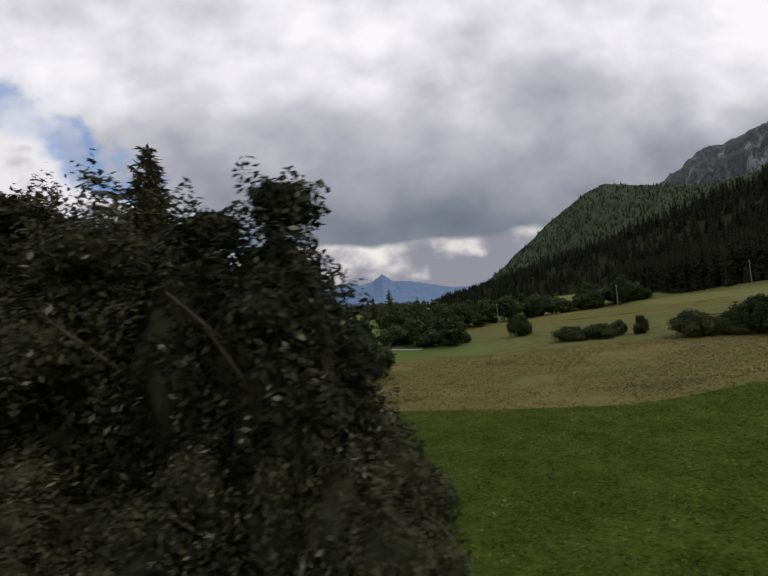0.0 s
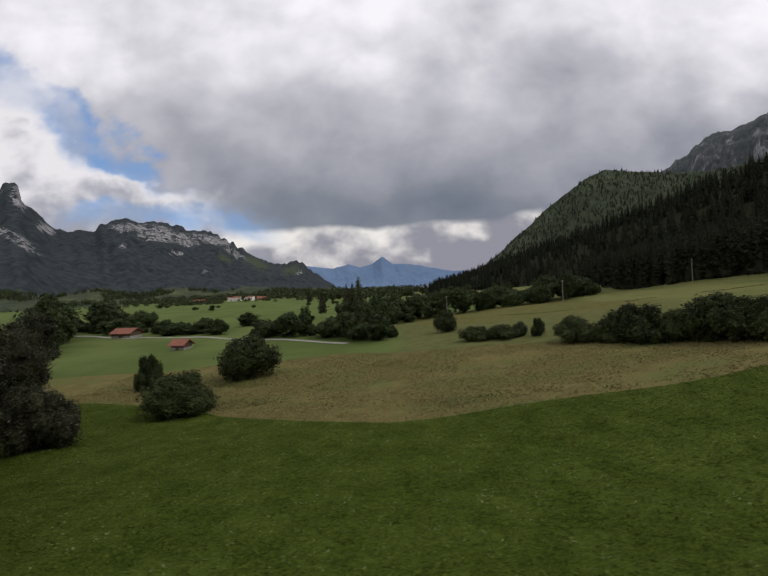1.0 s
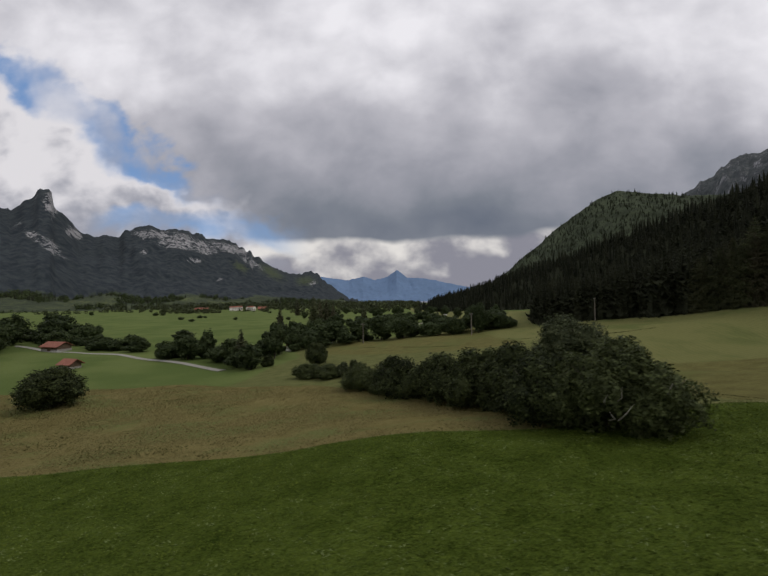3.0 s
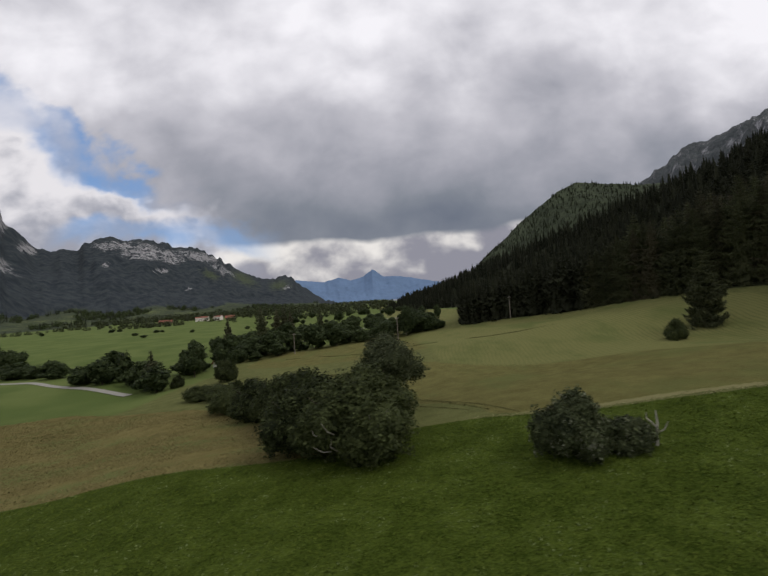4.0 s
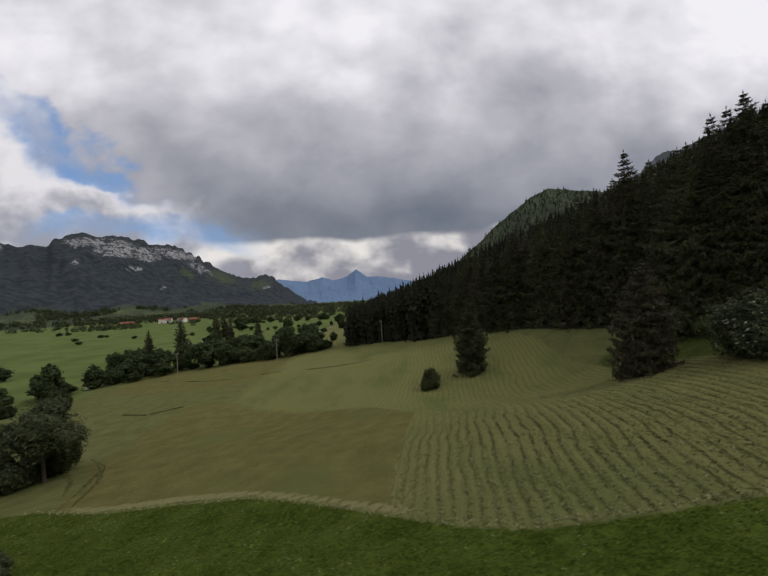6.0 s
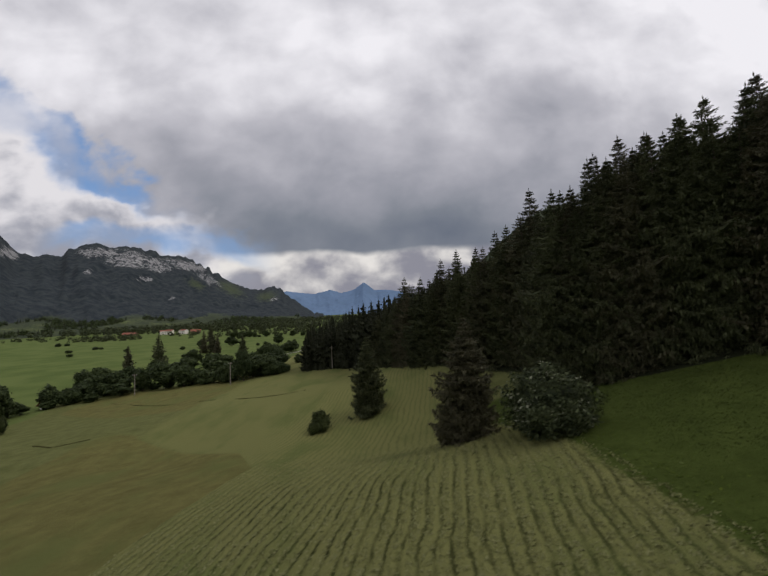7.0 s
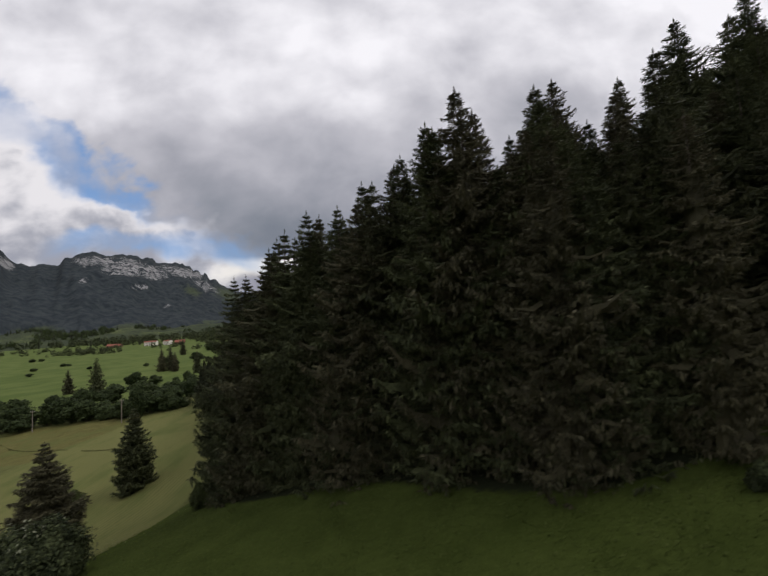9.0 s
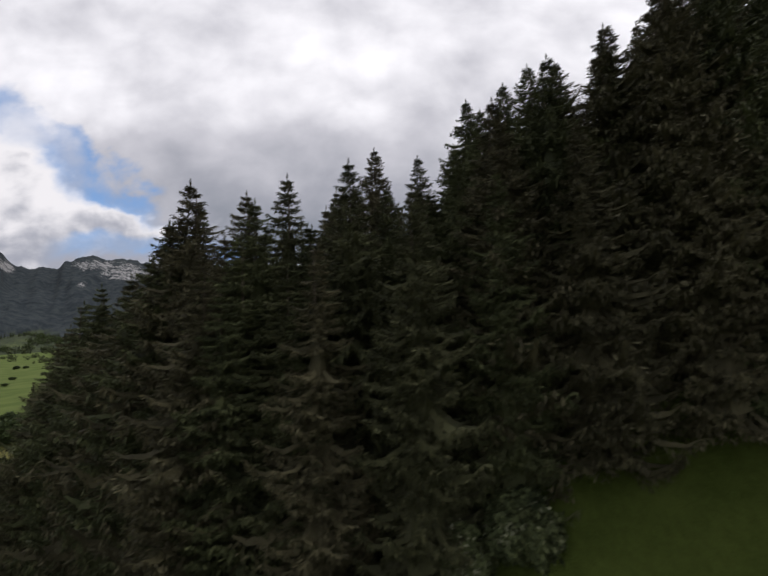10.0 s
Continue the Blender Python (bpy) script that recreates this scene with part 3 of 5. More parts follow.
def leaf_cloud(rng, lobes, n, size, droop=0.0):
    """Leaves over a heap of lobes (x, y, z, rx, ry, rz), with an uneven outline."""
    L = np.array(lobes, float)
    area = (L[:, 3] * L[:, 4] + L[:, 3] * L[:, 5] + L[:, 4] * L[:, 5])
    pick = rng.choice(len(L), n, p=area / area.sum())
    d = unit(rng.normal(size=(n, 3)))
    lump = 1 + 0.28 * np.sin(d[:, 0] * 5 + pick) * np.sin(d[:, 1] * 6 + pick * 2) + 0.14 * np.sin(d[:, 2] * 9 + d[:, 0] * 7 + pick)
    r = lump * (1 - 0.30 * rng.random(n) ** 2 + 0.05 * rng.normal(size=n))
    c = L[pick, :3] + d * L[pick, 3:] * r[:, None]
    keep = np.ones(n, bool)
    for l in L:
        q = np.sum(((c - l[:3]) / l[3:]) ** 2, 1)
        keep &= q > 0.50
    keep &= c[:, 2] > 0.05
    c, d = c[keep], d[keep]
    m = len(c)
    nrm = unit(d + rng.normal(size=(m, 3)) * 0.65 + np.array([0, 0, 0.35]))
    upv = unit(np.cross(nrm, rng.normal(size=(m, 3))) + np.array([0, 0, -droop]))
    upv = unit(upv - nrm * np.sum(upv * nrm, 1)[:, None])
    sz = size * (0.6 + 0.9 * rng.random(m))
    return quads(c, nrm, upv, sz * 0.5, sz)


def core(rng, lobes, shrink=0.78, n=7):
    """Dense inner foliage: a rough closed body in each lobe."""
    V, F, o = [], [], 0
    for l in lobes:
        la, lo = np.linspace(-math.pi / 2, math.pi / 2, n), np.linspace(0, 2 * math.pi, 2 * n + 1)
        A, B = np.meshgrid(la, lo, indexing="ij")
        r = shrink * (1 + 0.16 * np.sin(A * 7 + B * 3 + l[0]) * np.sin(B * 5 + l[1]))
        p = np.stack([l[0] + r * l[3] * np.cos(A) * np.cos(B), l[1] + r * l[4] * np.cos(A) * np.sin(B), np.maximum(l[2] + r * l[5] * np.sin(A), 0.0)], -1)
        idx = o + np.arange(A.size).reshape(A.shape)
        F.append(np.stack([idx[:-1, :-1], idx[:-1, 1:], idx[1:, 1:], idx[1:, :-1]], -1).reshape(-1, 4))
        V.append(p.reshape(-1, 3))
        o += A.size
    return np.concatenate(V), np.concatenate(F)


def crown_mesh(name, seed, lobes, n, size, mat, droop=0.0):
    rng = np.random.default_rng(seed)
    v1, f1 = leaf_cloud(rng, lobes, n, size, droop)
    v2, f2 = core(rng, lobes)
    return mesh_from(name, np.concatenate([v1, v2]), np.concatenate([f1, f2 + len(v1)]), mat)


def tube(points, radii, sides=7):
    V, F = [], []
    P = [Vector(p) for p in points]
    for k, (p, r) in enumerate(zip(P, radii)):
        d = (P[min(k + 1, len(P) - 1)] - P[max(k - 1, 0)]).normalized()
        a = d.cross(Vector((0.31, 0.87, 0.12))).normalized()
        b = d.cross(a)
        for j in range(sides):
            w = 2 * math.pi * j / sides
            V.append(p + (a * math.cos(w) + b * math.sin(w)) * r)
    for k in range(len(P) - 1):
        for j in range(sides):
            F.append((k * sides + j, k * sides + (j + 1) % sides, (k + 1) * sides + (j + 1) % sides, (k + 1) * sides + j))
    return [tuple(v) for v in V], F


def joined(tubes):
    V, F = [], []
    for v, f in tubes:
        o = len(V)
        V += v
        F += [tuple(i + o for i in q) for q in f]
    return V, F


def trunk_mesh(name, seed, h, r, limbs=5, mat=BARK, spread_to=0.3):
    rng = random.Random(seed)
    bend = [rng.uniform(-0.05, 0.05) * h for _ in range(2)]
    tubes = [tube([(0, 0, -0.4), (bend[0] * 0.3, bend[1] * 0.3, h * 0.35), (bend[0], bend[1], h)], [r * 1.35, r, r * 0.25])]
    for k in range(limbs):
        a = 2 * math.pi * (k + rng.random() * 0.6) / limbs
        z0 = h * rng.uniform(0.25, 0.6)
        ln = h * spread_to * rng.uniform(0.8, 1.3)
        tubes.append(tube([(0, 0, z0), (math.cos(a) * ln * 0.5, math.sin(a) * ln * 0.5, z0 + ln * 0.45), (math.cos(a) * ln, math.sin(a) * ln, z0 + ln * 0.95)], [r * 0.5, r * 0.3, r * 0.1], 5))
    v, f = joined(tubes)
    return mesh_from(name, v, f, mat, True)


def bush_lobes(seed, tight=False):
    """A heap of lobes for a bush of unit half width and unit height."""
    rng = random.Random(seed)
    out_ = [(0, 0, 0.46, 0.80, 0.80, 0.52)] if tight else [(0, 0, 0.44, 0.60, 0.60, 0.44)]
    for k in range(7):
        a = 2 * math.pi * (k + rng.random() * 0.7) / 7
        rr = rng.uniform(0.36, 0.52) if tight else rng.uniform(0.48, 0.72)
        s = rng.uniform(0.30, 0.46)
        out_.append((math.cos(a) * rr, math.sin(a) * rr, rng.uniform(0.22, 0.52), s, s, s * 0.72))
    for k in range(3):
        a = rng.random() * 6.28
        s = rng.uniform(0.26, 0.38)
        out_.append((math.cos(a) * 0.28, math.sin(a) * 0.28, rng.uniform(0.66, 0.80), s, s, s * 0.62))
    return out_


def tree_lobes(seed, h, r, clear):
    """A main body with uneven lobes round it, some breaking the outline."""
    rng = random.Random(seed)
    mid = clear + (h - clear) * 0.5
    out_ = [(0, 0, mid, r * 0.66, r * 0.66, (h - clear) * 0.40)]
    for k in range(11):
        a = rng.random() * 6.28
        q = rng.random()
        z = clear + (h - clear) * (0.15 + 0.75 * q)
        reach = r * math.sin(math.pi * (0.18 + 0.66 * q)) * rng.uniform(0.45, 0.75)
        s = r * rng.uniform(0.22, 0.46)
        out_.append((math.cos(a) * reach, math.sin(a) * reach, z, s, s, s * rng.uniform(0.7, 1.1)))
    return out_




def make_bush(seed, r, h, n, size, mat, name="bush", tight=False):
    """A bush standing at the origin: several stems and a crown."""
    top = new(name)
    lobes = [(a * r, b * r, c * h, d * r, e * r, f * h) for a, b, c, d, e, f in bush_lobes(seed, tight)]
    part("crown", crown_mesh("crown", seed, lobes, n, size, mat), None, top)
    part("stem", trunk_mesh("stem", seed, h * 0.75, max(0.05, r * 0.035), 6, BARK, 0.5), None, top)
    return top


def make_tree(seed, r, h, clear, n, size, mat, name="broadleaf_tree"):
    top = new(name)
    lobes = tree_lobes(seed, h, r, clear)
    part("crown", crown_mesh("crown", seed, lobes, n, size, mat), None, top)
    part("trunk", trunk_mesh("trunk", seed, h * 0.85, max(0.08, h * 0.018), 7), None, top)
    return top


def spot(x, y, sink=0.1, turn=0.0, scale=1.0, lift=1.0):
    return Matrix.Translation((x, y, ground_at(x, y) - sink)) @ Euler((0, 0, turn)).to_matrix().to_4x4() @ Matrix.Diagonal((scale, scale, scale * lift, 1))


def spruce_mesh(seed, h, r, whorls, arms, sprays=60, full=1.0, wide=1.0, gain=1.0):
    """Sagging boughs with lifted tips, in irregular whorls round a dense inner cone; each bough carries hanging curtains of sprays."""
    rng = np.random.default_rng(seed)
    V, F, o = [], [], 0
    rich = sprays > 40

    def add(vs, fs):
        nonlocal o
        V.append(vs)
        F.append(fs + o)
        o += len(vs)

    lop, lean = rng.random() * 6.28, rng.normal(size=2) * 0.012 * h
    tt = np.array([0.0, 0.3, 0.6, 0.85, 1.0])
    wing = np.array([(k, k + 1, 6 + k, 5 + k) for k in range(4)] + [(k + 1, k, 10 + k, 11 + k) for k in range(4)])
    for k in range(whorls):
        q = ((k + 0.2 + 0.6 * rng.random()) / whorls) ** 0.95
        z = h * (0.025 + 0.955 * q)
        taper = min(1.45 * (1 - q) ** 0.92, 0.76)
        ln = r * taper * (0.80 + 0.35 * rng.random()) + 0.008 * h
        cnt = max(5, int(arms * (0.55 + 0.45 * (1 - q))))
        a0 = rng.random() * 6.28
        for j in range(cnt):
            a = a0 + 2 * math.pi * j / cnt + rng.normal() * 0.22
            L = ln * (0.70 + 0.5 * rng.random()) * (1 + 0.12 * math.cos(a - lop))
            zz = z + rng.normal() * h * 0.022 * (1 - q)
            drop = (0.72 - 0.62 * q) * L * (0.7 + 0.6 * rng.random())
            out_ = np.array([math.cos(a), math.sin(a), 0.0])
            side = np.array([-math.sin(a), math.cos(a), 0.0])
            root = np.array([lean[0] * q, lean[1] * q, zz])
            swing = rng.normal() * 0.14 * L
            lift = drop * rng.uniform(0.15, 0.75) + 0.10 * L * q
            spine = np.stack([root + out_ * L * s_ + side * swing * s_ * s_ + np.array([0, 0, -drop * math.sin(1.9 * s_) + lift * s_ ** 3]) for s_ in tt])
            wd = L * (0.55 if rich else wide) * np.array([0.03, 0.12, 0.15, 0.09, 0.01]) * (0.7 + 0.6 * rng.random()) * full
            sag = np.array([0, 0, 1.0]) * (wd * rng.uniform(0.5, 1.3))[:, None]
            add(np.concatenate([spine, spine + side * wd[:, None] - sag, spine - side * wd[:, None] - sag]), wing)
            m = int(sprays * (0.25 + 0.75 * taper))
            if m < 1:
                continue
            s_ = 0.10 + 0.92 * rng.random(m) ** 0.75
            half = L * wide * 0.30 * np.sin(np.pi * np.clip(0.12 + 0.80 * s_, 0, 1)) ** 0.8
            e = rng.uniform(-1, 1, m)
            cen = np.stack([np.interp(s_, tt, spine[:, c]) for c in range(3)], 1) + side * (e * half)[:, None]
            cen[:, 2] -= np.abs(e) * half * 0.45
            flat_ = (rng.random(m) < 0.28 + 0.45 * q)[:, None]
            hang = np.stack([rng.normal(size=m) * 0.22, rng.normal(size=m) * 0.22, -np.ones(m)], 1) + out_ * rng.uniform(-0.15, 0.35, m)[:, None]
            fan = out_ * rng.uniform(0.4, 1.0, m)[:, None] + side * (e * 1.1 + rng.normal(size=m) * 0.4)[:, None] + np.array([0, 0, 1.0]) * rng.uniform(-0.55, 0.25, m)[:, None]
            dirv = unit(np.where(flat_, fan, hang))
            size = (0.0075 * h + 0.034 * L) * rng.uniform(0.45, 1.6, m) * gain * (60 / max(sprays, 12)) ** 0.4
            nr = rng.normal(size=(m, 3)) + np.where(flat_, np.array([0, 0, 1.6]), out_ * 0.8)
            nr = unit(nr - dirv * np.sum(nr * dirv, 1)[:, None])
            v, f = quads(cen + dirv * (size * 0.8)[:, None], nr, dirv, size * rng.uniform(0.14, 0.30, m) * (wide if rich else 1.6 * wide), size)
            add(v, f)
    # dense twigs inside, as a ragged cone
    rings, seg = 9, 8
    zs = np.linspace(0.03, 0.80 if rich else 0.93, rings)
    A = np.linspace(0, 2 * math.pi, seg + 1)[:-1]
    kx = 0.34 if rich else 0.44
    body = np.concatenate([np.stack([kx * r * (1 - q_) ** 0.9 * (0.75 + 0.5 * rng.random(seg)) * np.cos(A) + lean[0] * q_, kx * r * (1 - q_) ** 0.9 * (0.75 + 0.5 * rng.random(seg)) * np.sin(A) + lean[1] * q_, h * q_ + h * 0.02 * rng.normal(size=seg)], 1) for q_ in zs])
    add(body, np.array([(i * seg + j, i * seg + (j + 1) % seg, (i + 1) * seg + (j + 1) % seg, (i + 1) * seg + j) for i in range(rings - 1) for j in range(seg)]))
    # leader shoot
    tip = np.array([lean[0], lean[1], h * 0.985])
    top_v, top_f = quads(np.array([tip] * 3), unit(np.array([[1.0, 0, 0], [0, 1.0, 0], [0.7, 0.7, 0]])), np.array([[0, 0, 1.0]] * 3), np.array([0.003 * h] * 3), np.array([h * 0.015] * 3))
    add(top_v, top_f)
    return np.concatenate(V), np.concatenate(F)


def make_spruce(seed, h, r, whorls, arms, sprays=60, name="spruce_tree", mat=None, wide=1.0, gain=1.0):
    top = new(name)
    v, f = spruce_mesh(seed, h, r, whorls, arms, sprays, 1.0, wide, gain)
    part("crown", mesh_from("crown", v, f, mat or NEEDLE), None, top)
    tv, tf = tube([(0, 0, -0.5), (0.03, 0.02, h * 0.4), (0, 0, h * 0.97)], [h * 0.013, h * 0.009, 0.02], 7)
    part("trunk", mesh_from("trunk", tv, tf, BARK, True), None, top)
    return top


# the belt of trees by the start of the way
belt = "belt of trees beside the way"
t_ = tagged(make_tree(201, 4.6, 15.5, 1.0, 42000, 0.135, LEAF_DARK, "broadleaf_tree"), "tall broadleaf tree with dense dark green foliage", "tree", belt)
t_.matrix_world = spot(-10.2, 15.2)
t2 = tagged(make_tree(202, 3.6, 13.4, 0.6, 36000, 0.125, LEAF_DARK, "broadleaf_tree"), "broadleaf tree with grey-green leaves", "tree", belt)
t2.matrix_world = spot(-3.3, 12.2)
t3 = copy_thing(t_, spot(-22, 24, turn=1.9, scale=1.26))
t4 = copy_thing(t2, spot(-15.0, 12.8, turn=2.5, scale=1.02))
copy_thing(t2, spot(-17, 19, turn=4.5, scale=1.25))
copy_thing(t2, spot(-6.8, 13.4, turn=1.2, scale=1.0))
copy_thing(t_, spot(-13.0, 22, turn=3.3, scale=1.0))
for x, y, s, a in ((-24, 42, 0.62, 0.4), (-33, 50, 0.72, 2.2), (-22, 35, 0.55, 4.0), (-42, 62, 0.8, 5.1)):
    copy_thing(t_, spot(x, y, turn=a, scale=s))
spr = tagged(make_spruce(203, 22.5, 4.2, 40, 10, 70, gain=1.7), "dark spruce rising above the broadleaf trees", "spruce", belt)
spr.matrix_world = spot(-15.5, 25.4)
b1 = tagged(make_bush(211, 2.6, 5.2, 26000, 0.085, LEAF_DARK), "dense dark green bush at the foot of the trees", "bush", belt)
b1.matrix_world = spot(-0.4, 10.6)
copy_thing(b1, spot(-1.9, 11.7, turn=3.7, scale=1.05, lift=1.4))
for x, y, s, a in ((-5.0, 11.0, 1.15, 1.1), (-10.0, 10.0, 1.1, 2.3), (-15, 10.5, 1.2, 4.1), (-9.8, 28.5, 0.95, 5.0), (-21, 15, 1.3, 0.5), (-15.5, 33, 0.9, 3.0)):
    copy_thing(b1, spot(x, y, turn=a, scale=s))

# bushes of the meadow
meadow = "bushes in the meadow"
kinds = [make_bush(221, 3.0, 4.4, 24000, 0.105, LEAF), make_bush(222, 3.0, 4.4, 24000, 0.105, LEAF), make_bush(223, 3.0, 4.4, 24000, 0.105, LEAF_PALE)]
for k, m in zip(kinds, ("dark green rounded bush in the meadow", "dark green rounded bush in the meadow", "rounded bush with pale flowering leaf tips in the meadow")):
    tagged(k, m, "bush", meadow)
first = [True, True, True]


def bush_at(kind, x, y, r, h, turn):
    m = Matrix.Translation((x, y, ground_at(x, y) - 0.15)) @ Euler((0, 0, turn)).to_matrix().to_4x4() @ Matrix.Diagonal((r / 3.25, r / 3.25, h / 4.5, 1))
    if first[kind]:
        first[kind] = False
        kinds[kind].matrix_world = m
        return kinds[kind]
    made = copy_thing(kinds[kind], m)
    made.matrix_world = m
    return made


for k, (kind, x, y, r, h) in enumerate((
        (1, -4.3, 38.5, 3.9, 4.7), (2, -7.6, 41.5, 2.1, 4.2), (0, -2.6, 53.5, 4.9, 6.6), (1, -15.7, 51, 1.9, 5.2), (1, 20.5, 86, 1.9, 2.9), (0, 33.2, 84, 3.0, 5.6),
        (1, 35.5, 66, 3.4, 2.8), (0, 39.5, 64, 3.4, 2.8), (2, 42.5, 63, 1.3, 3.0), (1, 44.6, 60.5, 1.2, 3.3),
        (0, 46.5, 52, 3.4, 4.0), (1, 49.5, 49.4, 2.6, 3.3), (1, 52.0, 46.5, 4.2, 5.2), (0, 55.0, 44.0, 3.0, 4.2), (0, 57.0, 41.0, 4.0, 5.9), (1, 59.2, 38.2, 3.2, 5.0), (1, 60.5, 35.0, 4.0, 6.2), (2, 62.3, 32.6, 2.8, 5.0), (0, 62.8, 30.0, 3.8, 6.4), (1, 64.2, 27.0, 3.2, 5.4), (0, 62.4, 26.0, 3.4, 5.4),
        (0, 68.2, 38.6, 3.0, 4.6), (2, 67.2, 34.0, 2.6, 4.2), (2, 79.0, 17.0, 2.3, 3.9), (1, 111.8, 47.8, 1.7, 3.1), (0, 136.9, 30.6, 1.1, 2.4))):
    bush_at(kind, x, y, r, h, 0.9 * k)

# the largest bush, overgrown with paler leaves
big_bush = tagged(make_bush(231, 4.5, 6.2, 56000, 0.120, LEAF), "large spreading bush with grey-green leaves in the meadow", "bush", meadow)
big_bush.matrix_world = spot(66.5, 23.6)
for k in range(9):
    r_ = random.Random(700 + k)
    a, z0 = -1.35 + r_.uniform(-0.8, 0.8), r_.uniform(1.0, 2.6)
    foot_ = (math.cos(a) * 2.6, math.sin(a) * 2.6, z0)
    mid_ = (math.cos(a) * 3.9 + r_.uniform(-0.3, 0.3), math.sin(a) * 3.9, z0 + r_.uniform(0.3, 0.9))
    v, f = tube([foot_, mid_, (mid_[0] + r_.uniform(-0.7, 0.7), mid_[1] - 0.45, mid_[2] + r_.uniform(0.5, 1.1))], [0.05, 0.035, 0.012], 5)
    part("bare_twig", mesh_from("bare_twig", v, f, DEADWOOD, True), None, big_bush, "bleached bare twig")
lone = tagged(make_tree(232, 4.1, 8.0, 1.9, 22000, 0.115, LEAF_LIGHT), "broad-crowned dark green tree with a short trunk", "tree", meadow)
lone.matrix_world = spot(70.0, 35.5)
round_bush = tagged(make_bush(233, 3.2, 4.3, 34000, 0.115, LEAF_PALE, tight=True), "round leafy bush beside a young spruce", "bush", meadow)
round_bush.matrix_world = spot(131.1, 20.8)
low_bush = tagged(make_bush(234, 1.4, 1.8, 9000, 0.09, LEAF_PALE), "low bush grown over a broken dead tree", "bush", meadow)
low_bush.matrix_world = spot(81.9, 16.6)

# leafy undergrowth where the wood meets the way
under = "undergrowth at the forest edge"
u1 = tagged(make_bush(235, 1.2, 1.9, 14000, 0.085, LEAF_PALE), "leafy elder bush with pale blossom at the forest edge", "bush", under)
u1.matrix_world = spot(173.2, 10.2)
for x, y, k, a in ((175.2, 9.9, 1.25, 1.0), (166.3, 8.6, 0.5, 2.2), (167.2, 8.2, 0.45, 3.9), (184.2, 9.0, 1.1, 5.2), (186.8, 8.6, 1.3, 0.4), (190, 8.0, 1.4, 1.7)):
    copy_thing(u1, spot(x, y, turn=a, scale=k))

# the broken dead tree
snag = tagged(new("dead_tree"), "broken bleached dead tree stump with bare limbs", "dead tree")
v, f = tube([(0, 0, -0.3), (0.1, 0.05, 0.9), (0.22, 0.05, 1.8), (0.2, 0.1, 2.6)], [0.12, 0.095, 0.07, 0.035], 8)
part("trunk", mesh_from("trunk", v, f, DEADWOOD, True), None, snag)
for pts in (((0.18, 0.05, 1.4), (-0.35, 0.0, 1.9), (-0.75, -0.1, 2.25)), ((0.1, 0.05, 1.0), (0.5, -0.2, 1.3), (0.75, -0.3, 1.9)), ((-0.3, 0, 1.85), (-0.5, 0.1, 2.1), (-0.52, 0.1, 2.5))):
    v, f = tube(pts, [0.065, 0.045, 0.018], 6)
    part("limb", mesh_from("limb", v, f, DEADWOOD, True), None, snag)
snag.matrix_world = spot(83.3, 16.4, scale=0.75)

# lone spruces on the bank
bank = "lone spruces on the bank"
s1 = tagged(make_spruce(301, 10.2, 2.7, 34, 12, 210, gain=1.7), "young spruce with boughs down to the ground", "spruce", bank)
s1.matrix_world = spot(127.2, 26.5)
s2 = tagged(make_spruce(302, 11.5, 2.9, 32, 12, 190, gain=1.7), "young spruce with boughs down to the ground", "spruce", bank)
s2.matrix_world = spot(118.8, 50.5)

# ---- the spruce forest ----
wood = "spruce forest on the slope"
stand = [make_spruce(311, 20.0, 4.4, 44, 10, 240), make_spruce(312, 20.0, 3.9, 42, 9, 220), make_spruce(313, 20.0, 4.9, 46, 10, 240)]
plainer = [make_spruce(315, 20.0, 3.6, 30, 9, 26, wide=1.15), make_spruce(316, 20.0, 3.2, 30, 9, 26, wide=1.15), make_spruce(317, 20.0, 4.0, 30, 9, 26, wide=1.15)]
for s in stand:
    tagged(s, "tall spruce at the forest edge with hanging dark green sprays", "spruce", wood)
for s in plainer:
    tagged(s, "tall dark green spruce within the forest", "spruce", wood)
rng = np.random.default_rng(5)


def edge_gap(x, y):
    """Metres from the outer line of the wood."""
    best = 1e9
    for ax, ay, bx, by in zip(EDGE_X[:-1], EDGE_Y[:-1], EDGE_X[1:], EDGE_Y[1:]):
        k = min(1, max(0, ((x - ax) * (bx - ax) + (y - ay) * (by - ay)) / ((bx - ax) ** 2 + (by - ay) ** 2)))
        best = min(best, math.hypot(x - ax - k * (bx - ax), y - ay - k * (by - ay)))
    return best


